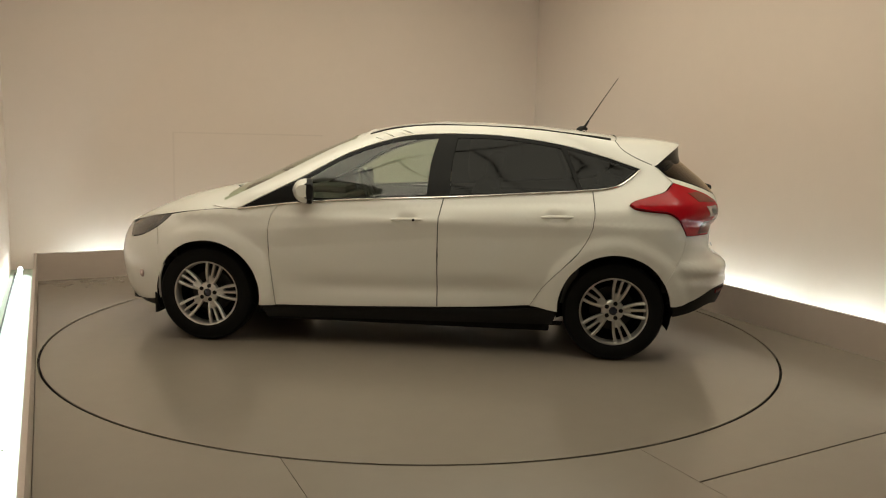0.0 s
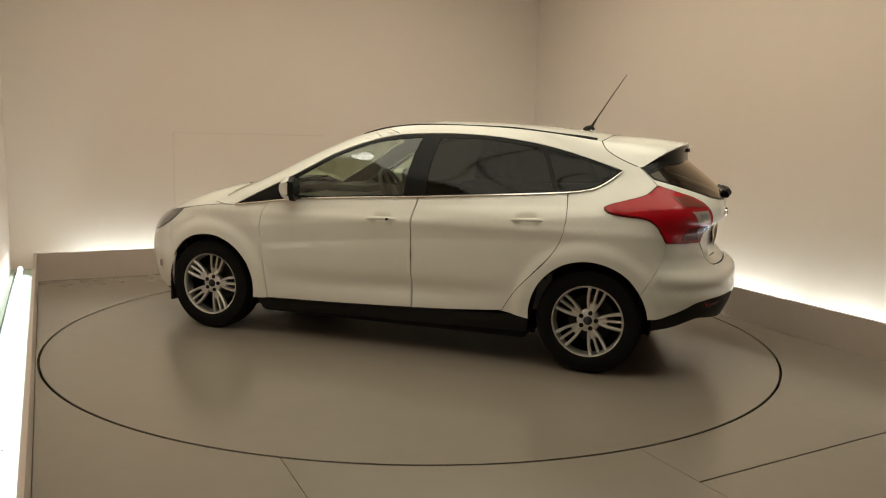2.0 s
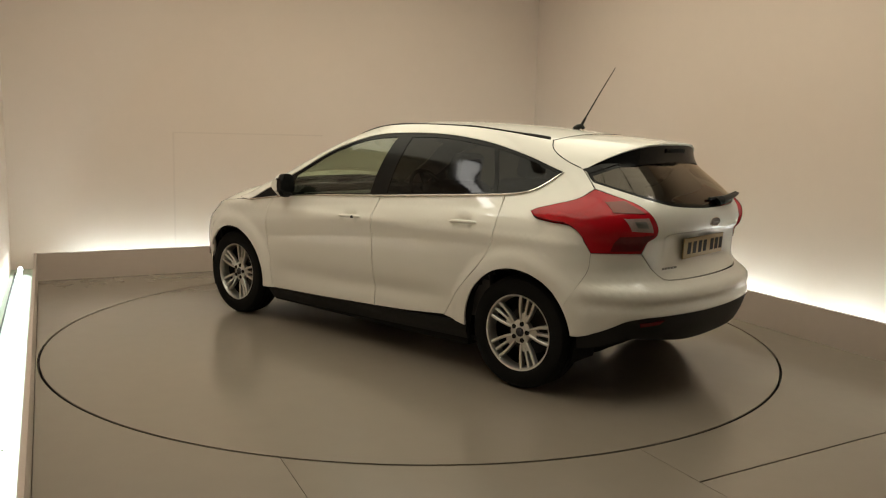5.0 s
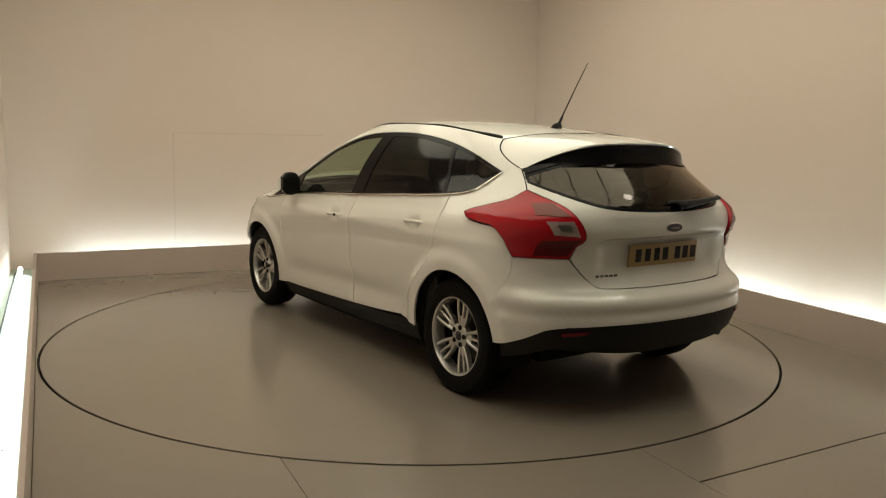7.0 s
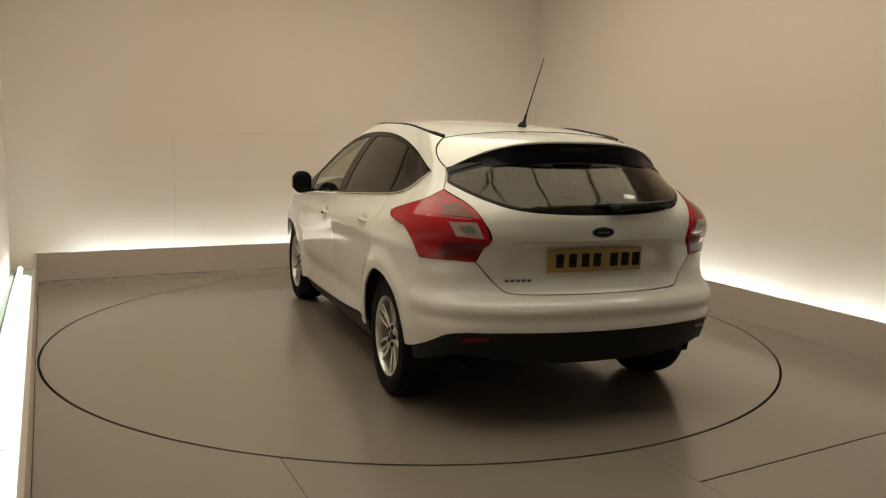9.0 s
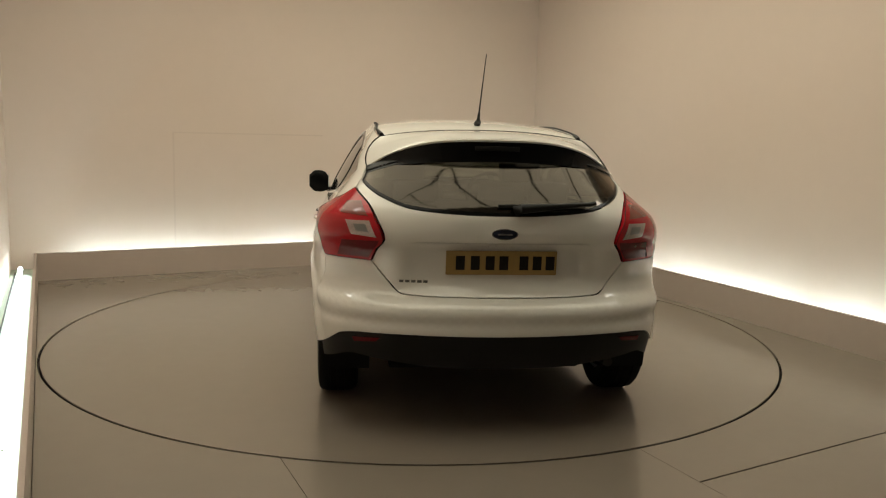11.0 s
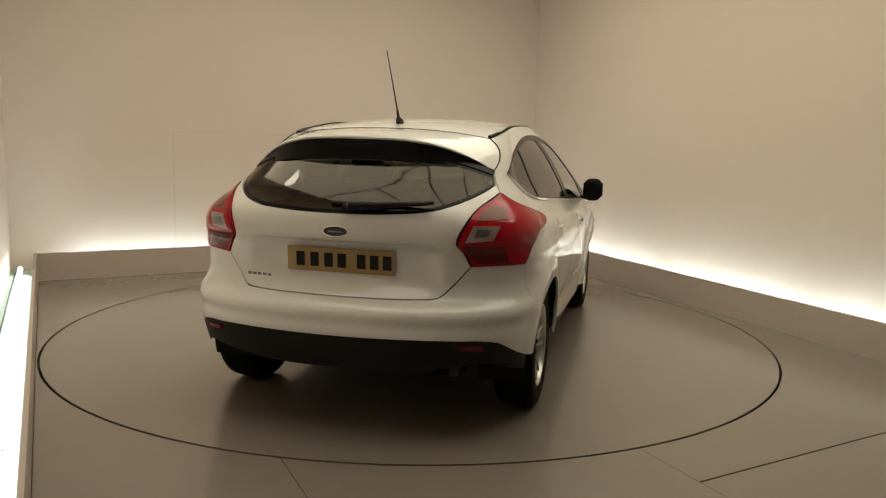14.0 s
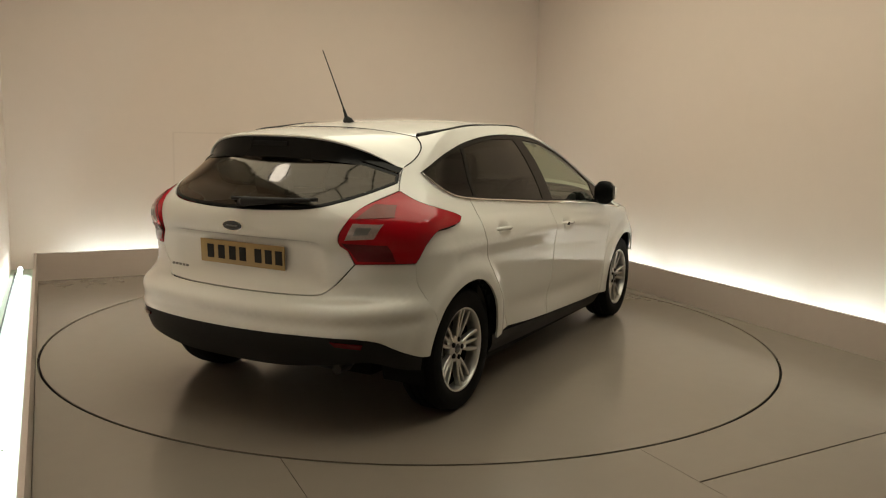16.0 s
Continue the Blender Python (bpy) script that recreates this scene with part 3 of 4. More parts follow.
def car_shell(car):
    # side frame with the pillars and the rear quarter
    tl_top = SIDE((-1.665, 1.125), (-1.61, 1.072), (-1.50, 1.032), (-1.42, 1.005), (-1.385, 0.985))
    tl_low = SIDE((-1.385, 0.985), (-1.42, 0.962), (-1.52, 0.948), (-1.63, 0.938), (-1.69, 0.90), (-1.745, 0.805))
    quarter = ring(SIDE(*CANT), SIDE((-1.31, 1.375), (-1.35, 1.325), (-1.44, 1.272), (-1.555, 1.225)), SIDE((-1.555, 1.225), (-1.605, 1.18), (-1.665, 1.125)), tl_top, tl_low,
                   SIDE((-1.745, 0.805), (-1.73, 0.70), (-1.623, 0.505)), arch(*RA, 150, -4), SIDE((-0.97, 0.305), (-0.80, 0.333)), SIDE(*RSHUT), SIDE(*BELT[5:]), SIDE(*WTOP[::-1]), SIDE((1.10, 0.885), (1.27, 0.90)))

    crease = curve((1.25, 0.735), (0.83, 0.768), (0.39, 0.811), (-0.21, 0.862), (-0.66, 0.886), (-1.17, 0.903), (-1.5, 0.91))

    def lip(p):
        out = 0
        for cx, cz, r in (FA, RA):
            d = math.hypot(p.x - cx, p.z - cz) - r
            if p.z > 0.25:
                k = min(1, max(0, 1 - (d - 0.045) / 0.085))
                out = max(out, 0.020 * k * k * (3 - 2 * k))
        return out

    def flare(q):
        p = skin(q[0], q[1])
        out = lip(p)
        # a sharp swage line along the doors
        fade = min(1, max(0, (1.25 - p.x) / 0.35)) * min(1, max(0, (p.x + 1.40) / 0.35))
        d = p.z - float(crease(p.x))
        out += fade * 0.013 * max(0, 1 - math.sqrt(d * d + 0.00004) / (0.085 if d > 0 else 0.12))
        # hollows behind the door handles
        for hx, hz in ((-0.010, 0.852), (-0.945, 0.896)):
            out -= 0.018 * math.exp(-((p.x - hx) / 0.055) ** 4 - ((p.z - hz) / 0.028) ** 2)
        # the doors draw in above the sill and kick out again
        out -= 0.014 * math.exp(-((p.z - (0.415 - 0.03 * p.x)) / 0.062) ** 2) * max(0, 1 - (abs(p.x + 0.02) / 0.90) ** 4)
        return out

    both("side_frame", car, M_PAINT, quarter, shape=flare, gap=0.001, step=0.025)
    both("front_door", car, M_PAINT, ring(SIDE(*FSHUT[::-1]), SIDE(*BELT[1:4]), SIDE(*BSHUT[::-1]), SIDE((-0.21, 0.297), (0.3, 0.278), (0.853, 0.262))), shape=flare, step=0.02, gap=0.0032)
    both("rear_door", car, M_PAINT, ring(SIDE(*BSHUT), SIDE(*BELT[3:6]), SIDE(*RSHUT[::-1]), SIDE((-0.80, 0.335), (-0.5, 0.312), (-0.21, 0.297))), shape=flare, step=0.02, gap=0.0032)
    fender = ring(SIDE((1.10, 0.885), (0.815, 0.928)), SIDE(*FSHUT), SIDE((0.853, 0.262), (0.958, 0.262)), arch(*FA, 190, 30), SIDE((1.608, 0.50), (1.65, 0.62), (1.66, 0.745)),
                  SIDE((1.66, 0.745), (1.61, 0.785), (1.56, 0.832)), SIDE((1.56, 0.832), (1.4, 0.862), (1.20, 0.885)), SIDE((1.20, 0.885), (1.10, 0.885)))
    both("front_wing", car, M_PAINT, fender, shape=flare, gap=0.0015)
    both("sill", car, M_BLACK, ring(SIDE((0.955, 0.25), (0.3, 0.272), (-0.3, 0.294), (-0.965, 0.318)), SIDE((-0.965, 0.318), (-0.95, 0.20)), SIDE((-0.95, 0.20), (0.93, 0.165)), SIDE((0.93, 0.165), (0.955, 0.25))), lift=-0.012, fold=0.03)
    # rear end
    low = [rear(-0.66, 0.482), rear(-0.45, 0.487), rear(0, 0.483), rear(0.45, 0.487), rear(0.66, 0.482)]
    left_edge = [side(-1.93, 0.464), side(-1.87, 0.430), side(-1.80, 0.396), side(-1.74, 0.376), side(-1.690, 0.366)]
    flip = lambda c: [(-a, b) for a, b in c][::-1]
    gate_half = [rear(0.30, 0.648), rear(0.42, 0.652), rear(0.455, 0.655), rear(0.482, 0.664), rear(0.515, 0.695), rear(0.56, 0.745), rear(0.605, 0.80)]
    gate_low = flip(gate_half) + [rear(0, 0.645)] + gate_half
    rim_l = [rear(0.605, 0.80), rear(0.70, 0.803), side(-1.745, 0.803)]
    back_l = SIDE((-1.745, 0.803), (-1.73, 0.70), (-1.623, 0.505))
    arch_l = arch(*RA, 150, 174, 6)
    one = ring(low, [low[-1], left_edge[0]] + left_edge[1:], arch_l[::-1], back_l[::-1], rim_l[::-1], gate_low[::-1], flip(rim_l[::-1]), flip(back_l[::-1]), flip(arch_l[::-1]), flip([low[-1], left_edge[0]] + left_edge[1:]))

    def bulge(q):
        k = 1 if abs(q[0]) < 0.9 else max(0, 1 - (abs(q[0]) - 0.9) * 4)
        d = q[1] - 0.598
        return lip(skin(q[0], q[1])) + k * (0.013 * max(0, 1 - math.sqrt(d * d + 0.00003) / 0.055) - 0.007 * math.exp(-((q[1] - 0.535) / 0.028) ** 2))
    bumper = part("rear_bumper", panel(one, shape=bulge, fold=0.02, step=0.025, gap=0.0006), M_PAINT, car)
    dark = [rear(-0.60, 0.352), rear(-0.50, 0.340), rear(-0.3, 0.318), rear(0, 0.312), rear(0.3, 0.318), rear(0.50, 0.340), rear(0.60, 0.352)]
    dark_l = [side(-1.93, 0.360), side(-1.80, 0.314), side(-1.69, 0.290)]
    two = ring(dark, [dark[-1]] + dark_l, [dark_l[-1], left_edge[-1]], left_edge[::-1], [left_edge[0], low[-1]], low[::-1], flip([left_edge[0], low[-1]]), flip(left_edge[::-1]), flip([dark_l[-1], left_edge[-1]]), flip([dark[-1]] + dark_l))
    part("bumper_insert", panel(two, lift=-0.004, fold=0.05), M_BLACK, car, "black plastic lower bumper insert")
    for s in (1, -1):
        c = [rear(s * 0.56, 0.466), rear(s * 0.69, 0.456), rear(s * 0.68, 0.430), rear(s * 0.58, 0.442)]
        part("reflector", panel(ring(*[[c[i], c[(i + 1) % 4]] for i in range(4)]), lift=0.004), M_DEEPRED, car, "dark red bumper reflector")
    # tailgate and its glass
    up_l = SIDE((-1.665, 1.125), (-1.605, 1.18), (-1.555, 1.225))
    brim = [(a - 0.016, b) for a, b in up_l if 1.148 < b < 1.222]
    g_low = [(-brim[0][0], brim[0][1]), rear(-0.535, 1.088), rear(-0.42, 1.053), rear(-0.2, 1.035), rear(0, 1.031), rear(0.2, 1.035), rear(0.42, 1.053), rear(0.535, 1.088), brim[0]]
    g_l = brim
    g_top = [brim[-1], rear(0.45, 1.262), rear(0.3, 1.280), rear(0, 1.288), rear(-0.3, 1.280), rear(-0.45, 1.262), (-brim[-1][0], brim[-1][1])]
    glass = ring(g_low, g_l, g_top, flip(g_l))
    lamp_in = [rear(0.605, 0.80), rear(0.578, 0.86), rear(0.547, 0.905), rear(0.576, 0.985), rear(0.618, 1.06), tl_top[0]]
    t_l = lamp_in[:-1] + up_l
    t_top = [t_l[-1], rear(0.46, 1.274), rear(0.3, 1.292), rear(0, 1.302), rear(-0.3, 1.292), rear(-0.46, 1.274), flip([t_l[-1]])[0]]
    gate = ring(gate_low, lamp_in, up_l, t_top, flip(up_l), flip(lamp_in))

    def press(q):
        # the recess round the number plate, with its upper lip
        y = abs(q[0])
        k = 1 / (1 + math.exp((y - 0.44) / 0.02))
        return -0.032 * k / (1 + math.exp((q[1] - 0.888) / 0.007)) / (1 + math.exp((0.72 - q[1]) / 0.02))
    tail = part("tailgate", panel(gate, [shrink(glass, -0.001)], shape=press, step=0.016, gap=0.0055), M_PAINT, car)
    part("rear_window", panel(glass, lift=-0.003, fold=0.0, gap=0.0), M_REARGLASS, tail, "dark tinted rear window")
    strip = ring(g_top, [g_top[-1], t_top[-1]], t_top[::-1], [t_top[0], g_top[0]])
    # black cover added over the white gate edge, to read as the spoiler's dark underside
    part("top_cover", panel(strip, lift=0.002, fold=0.004, gap=0.0, step=0.03), M_GLOSSBLACK, tail, "black strip above the rear window")
    edge = ring(*[[a, b] for a, b in zip(glass, glass[1:] + glass[:1])])
    part("window_seal", panel(edge, [shrink(edge, 0.012)], lift=-0.0025, fold=0.004, gap=0.0), M_GLOSSBLACK, tail)
    # tail lamps
    t_in = lamp_in[::-1]
    lamp = ring(tl_top[::-1], t_in, [t_in[-1], rear(0.70, 0.803), tl_low[-1]], tl_low[::-1])
    clear = ring([rear(0.575, 0.915), rear(0.690, 0.922)], [rear(0.690, 0.922), rear(0.712, 0.978)], [rear(0.712, 0.978), rear(0.604, 0.984)], [rear(0.604, 0.984), rear(0.575, 0.915)])
    bulb = ring([rear(0.612, 0.938), rear(0.665, 0.940)], [rear(0.665, 0.940), rear(0.675, 0.964)], [rear(0.675, 0.964), rear(0.622, 0.966)], [rear(0.622, 0.966), rear(0.612, 0.938)])
    upper = ring([rear(0.608, 0.998), rear(0.735, 1.000)], [rear(0.735, 1.000), rear(0.712, 1.06)], [rear(0.705, 1.06), rear(0.645, 1.068)], [rear(0.645, 1.068), rear(0.608, 0.998)])
    lower = ring([rear(0.615, 0.815), rear(0.76, 0.815)], [rear(0.76, 0.815), rear(0.735, 0.898)], [rear(0.735, 0.898), rear(0.563, 0.905)], [rear(0.563, 0.905), rear(0.585, 0.862), rear(0.615, 0.815)])

    def swell(q):
        d = q[1] - 0.990
        return 0.022 * max(0, 1 - math.sqrt(d * d + 0.00004) / (0.10 if d > 0 else 0.14))
    for m in (False, True):
        light = part("tail_lamp", panel(lamp, lift=0.004, fold=0.025, gap=0.003, step=0.025, mirror=m, shape=swell), M_RED, car, "glossy red wrap-around tail lamp")
        # narrow dark outline laid over the lamp's rim
        part("lamp_outline", panel(lamp, [shrink(lamp, 0.0055)], lift=0.0046, fold=0.003, gap=0.002, mirror=m, shape=swell), M_DARK, light, "dark outline along the lamp's rim")
        part("bulb_housing", panel(bulb, lift=0.0085, fold=0.002, gap=0.0, mirror=m, step=0.02, shape=swell), M_STEEL, light, "dark bulb behind the clear lens")
        part("reversing_lens", panel(clear, lift=0.0065, fold=0.004, mirror=m, step=0.025, shape=swell), M_CLEAR, light, "clear reversing lens")
        part("indicator_lens", panel(upper, lift=0.0065, fold=0.004, mirror=m, step=0.025, shape=swell), M_PINK, light, "smoky pink indicator lens")
        part("brake_lens", panel(lower, lift=0.0065, fold=0.004, mirror=m, step=0.025, shape=swell), M_DEEPRED, light, "deep red lower lens")
    # side windows
    dlo = ring(SIDE(*BELT), SIDE(*WTOP[::-1]))
    f_glass = ring(SIDE((0.66, 0.965), (0.2, 0.992), (-0.125, 1.012)), SIDE((-0.125, 1.012), (-0.135, 1.2), (-0.17, 1.372)), SIDE((-0.17, 1.372), (0.09, 1.342), (0.38, 1.245), (0.66, 1.085)), SIDE((0.66, 1.085), (0.66, 0.965)))
    r_glass = ring(SIDE((-0.275, 1.022), (-0.7, 1.048), (-1.07, 1.075)), SIDE((-1.07, 1.075), (-1.02, 1.2), (-0.96, 1.325)), SIDE((-0.96, 1.325), (-0.6, 1.37), (-0.30, 1.373)), SIDE((-0.30, 1.373), (-0.275, 1.2), (-0.275, 1.022)))
    q_glass = ring(SIDE((-1.10, 1.080), (-1.28, 1.105), (-1.37, 1.15), (-1.432, 1.20)), SIDE((-1.432, 1.20), (-1.2, 1.270), (-1.0, 1.318)), SIDE((-1.0, 1.318), (-1.05, 1.2), (-1.10, 1.080)))
    for m in (False, True):
        part("window_surround", panel(dlo, [f_glass, r_glass, q_glass], lift=-0.004, fold=0.01, gap=0.001, mirror=m), M_GLOSSBLACK, car, "black window surround")
        part("front_side_window", panel(f_glass, lift=-0.007, fold=0, gap=0, mirror=m), M_GLASS, car, "clear front side window")
        part("rear_side_window", panel(r_glass, lift=-0.007, fold=0, gap=0, mirror=m), M_TINT, car, "dark privacy side window")
        part("quarter_window", panel(q_glass, lift=-0.007, fold=0, gap=0, mirror=m), M_TINT, car, "dark privacy quarter window")
        # chrome strip along the belt
        pts = []
        for a in flow(SIDE(*BELT), 0.03)[1:]:
            n = skin_normal(a[0], a[1])
            p = skin(a[0], a[1]) + n * 0.004
            pts.append(Vector((p.x, -p.y if m else p.y, p.z)))
        part("chrome_strip", tube(pts, [0.0065] * (len(pts) - 4) + [0.005, 0.004, 0.003, 0.0015], 8), M_CHROME, car, "thin chrome window strip")
    # front end
    fs = lambda *p: [side(*q, True) for q in flow(p, 0.03)] if len(p) > 1 else [side(*p[0], True)]
    nose_top = [fore(-0.60, 0.735), fore(-0.3, 0.755), fore(0, 0.76), fore(0.3, 0.755), fore(0.60, 0.735)]
    nose_l = [fore(0.60, 0.735), *fs((1.91, 0.655), (1.80, 0.678), (1.72, 0.712), (1.66, 0.745))]
    nose_b = fs((1.66, 0.745), (1.65, 0.62), (1.608, 0.50))
    nose_a = [side(FA[0] + FA[2] * math.cos(radians(a)), FA[1] + FA[2] * math.sin(radians(a)), True) for a in (30, 20, 10, 0, -10)]
    nose_u = [nose_a[-1], *fs((1.80, 0.235)), fore(0.5, 0.225), fore(0, 0.22), fore(-0.5, 0.225), *flip(fs((1.80, 0.235))), (-nose_a[-1][0], nose_a[-1][1])]
    nose = ring(nose_top, nose_l, nose_b, nose_a, nose_u, flip(nose_a), flip(nose_b), flip(nose_l))
    part("front_bumper", panel(nose, front=True, step=0.05), M_PAINT, car)
    part("front_lip", panel(ring([nose_u[0], nose_u[1]], nose_u[1:6], [nose_u[5], nose_u[6]], [nose_u[6], (nose_u[6][0], 0.19)], [(nose_u[6][0], 0.19), fore(-0.5, 0.18), fore(0, 0.175), fore(0.5, 0.18), (nose_u[0][0], 0.19)], [(nose_u[0][0], 0.19), nose_u[0]]),
                            front=True, lift=-0.01, fold=0.03, step=0.06), M_BLACK, car, "black plastic front lip")
    hl = ring(fs((1.56, 0.834), (1.61, 0.785), (1.66, 0.747)), fs((1.66, 0.747), (1.72, 0.714), (1.80, 0.680), (1.91, 0.657)), [side(1.91, 0.657, True), fore(0.60, 0.735)], [fore(0.60, 0.735), *fs((1.85, 0.775), (1.72, 0.808), (1.56, 0.834))])
    gr = ring([fore(-0.42, 0.34), fore(0, 0.33), fore(0.42, 0.34)], [fore(0.42, 0.34), fore(0.38, 0.50)], [fore(0.38, 0.50), fore(0, 0.51), fore(-0.38, 0.50)], [fore(-0.38, 0.50), fore(-0.42, 0.34)])
    part("lower_grille", panel(gr, front=True, lift=0.004), M_BLACK, car, "black lower grille")
    for m in (False, True):
        part("headlamp", panel(hl, front=True, lift=0.002, mirror=m), M_HEAD, car, "dark smoked headlamp")
        a = fs((1.80, 0.42))[0]
        part("fog_lamp", lathe([(0.0, 0.010), (0.02, 0.008), (0.028, 0.0)], 20, Matrix.Translation((skin(a[0], a[1], True).x, (-1 if m else 1) * skin(a[0], a[1], True).y, a[1])) @ pose(0, 0, 0, 0, 0, 180 - 40 if m else -40)), M_CLEAR, car)

    # bonnet, windscreen, roof
    def lid(edge, top, x0, x1, nx=30, ny=24, power=2.3, inset=0.004, drop=0.0):
        out = []
        for i in range(nx + 1):
            x = x0 + (x1 - x0) * i / nx
            ze = float(edge(x))
            a = side(x, ze)
            ye = skin(*a).y - inset
            zc = max(float(top(x)), ze)
            ze -= drop + (0.06 * max(0, x - 0.15) if drop else 0)
            out.append([(x, ye * v, ze + (zc - ze) * (1 - abs(v) ** power)) for v in np.linspace(-1, 1, ny + 1)])
        return out
    hood_edge = curve((1.05, 0.905), (1.20, 0.887), (1.4, 0.864), (1.57, 0.836), (1.72, 0.81), (1.88, 0.77), (2.02, 0.74), (2.08, 0.735))
    hood_top = curve((1.05, 1.060), (1.27, 1.020), (1.47, 0.976), (1.64, 0.928), (1.85, 0.846), (2.02, 0.765), (2.08, 0.74))
    rows_h = lid(hood_edge, hood_top, 1.12, 2.04, power=3.6)
    part("bonnet", grid(rows_h), M_PAINT, car)
    for y0, y1 in ((0.52, -0.02), (-0.06, -0.46)):
        part("wiper", merge(tube([(1.205, y0, 0.985 + 0.02 * (1 - abs(y0))), (1.15, y0 - 0.06, 1.005), (1.11, (y0 + y1) / 2, 1.024), (1.10, y1, 1.028)], [0.022, 0.018, 0.010, 0.007], 10)), M_BLACK, car, "black windscreen wiper")
    part("cowl", box(1.02, -0.62, 0.90, 1.16, 0.62, 0.985, 0.02), M_BLACK, car, "black plastic cowl below the windscreen")
    roof_edge = curve(*[(x, z + 0.004) for x, z in CANT[3:]], (-1.40, 1.36))
    roof_top = curve((0.45, 1.385), (0.38, 1.405), (0.13, 1.457), (-0.20, 1.487), (-0.39, 1.488), (-0.80, 1.472), (-1.12, 1.445), (-1.37, 1.412), (-1.45, 1.40))
    part("roof", grid(lid(roof_edge, roof_top, 0.42, -1.335, 60, 32, 2.4, 0.012, 0.008)), M_PAINT, car)
    for s in (1, -1):
        pts = []
        for x in np.linspace(0.30, -1.28, 40):
            z = float(roof_edge(x))
            y = skin(*side(x, z)).y
            pts.append((x, s * (y - 0.010), z - 0.001 + 0.003 * min(1, max(0, x + 0.25) / 0.4)))
        part("roof_moulding", tube(pts, [0.0055] * 35 + [0.007, 0.009, 0.0105, 0.011, 0.011], 8), M_BLACK, car, "black roof moulding strip")
    # windscreen, a part of the same stack
    ws_l = [side(q[0] - 0.004, q[1], True) for q in flow(CANT[3::-1], 0.03)]
    base = [ws_l[-1], fore(0.55, 0.935), fore(0.25, 0.965), fore(0, 0.97), fore(-0.25, 0.965), fore(-0.55, 0.935), (-ws_l[-1][0], ws_l[-1][1])]
    head = [(-ws_l[0][0], ws_l[0][1]), fore(-0.35, 1.365), fore(0, 1.385), fore(0.35, 1.365), ws_l[0]]
    part("windscreen", panel(ring(ws_l, base, flip(ws_l), head), front=True, lift=-0.003, fold=0, step=0.05), M_GLASS, car, "clear windscreen")
    return tail


def car_spoiler(car):
    m, n = 14, 40
    edge = flow(SIDE((-1.31, 1.375), (-1.35, 1.325), (-1.44, 1.272), (-1.555, 1.225)), 0.01)
    ends = [skin(q[0], q[1]) for q in edge]

    def across(c, e, px, pz):
        return [(c[0] + (e.x - c[0]) * abs(v) ** px, v * e.y, c[1] + (e.z - c[1]) * abs(v) ** pz) for v in np.linspace(-1, 1, n + 1)]

    top = []
    for k in range(m + 1):
        t = k / m
        e = ends[round(t * (len(ends) - 1))] + Vector((0, -0.004, -0.001))
        top.append(across((-1.338 - 0.450 * t, 1.417 - 0.042 * t + 0.008 * math.sin(math.pi * t)), e, 2.6 + 1.4 * (1 - t), 2.4 + 0.9 * t))
    tip = ends[-1]
    top.append(across((-1.792, 1.368), tip + Vector((-0.004, 0, -0.004)), 2.6, 3.3))
    top.append(across((-1.786, 1.361), tip + Vector((0, 0, -0.008)), 2.6, 3.3))
    inner = Vector((-1.605, 0.578, 1.222))
    under = [across((-1.785, 1.360), tip + Vector((0.002, -0.004, -0.008)), 2.6, 3.3), across((-1.776, 1.300), Vector((-1.580, 0.588, 1.218)), 3.6, 3.0),
             across((-1.778, 1.262), inner, 4.5, 2.8), across((-1.70, 1.285), inner + Vector((0.05, 0, 0.02)), 4.0, 2.8)]
    sp = part("spoiler", grid(top), M_PAINT, car, "white roof spoiler over the rear window")
    rim_pts = [tuple(Vector(p) + Vector((0, 0, 0.0005))) for p in top[0]]
    for s in (1, -1):
        part("side_seam", tube([(p.x, s * (p.y - 0.001), p.z) for p in ends[::2]], 0.0032, 6), M_DARK, sp, "dark panel gap beside the spoiler")
    part("front_seam", tube(rim_pts, 0.0022, 6), M_DARK, sp, "dark panel gap before the spoiler")
    part("spoiler_underside", grid(under), M_GLOSSBLACK, sp, "black spoiler underside")
    part("high_brake_lamp", box(-1.790, -0.11, 1.318, -1.781, 0.11, 1.340, 0.003), M_DARK, sp, "dark high-level brake lamp")


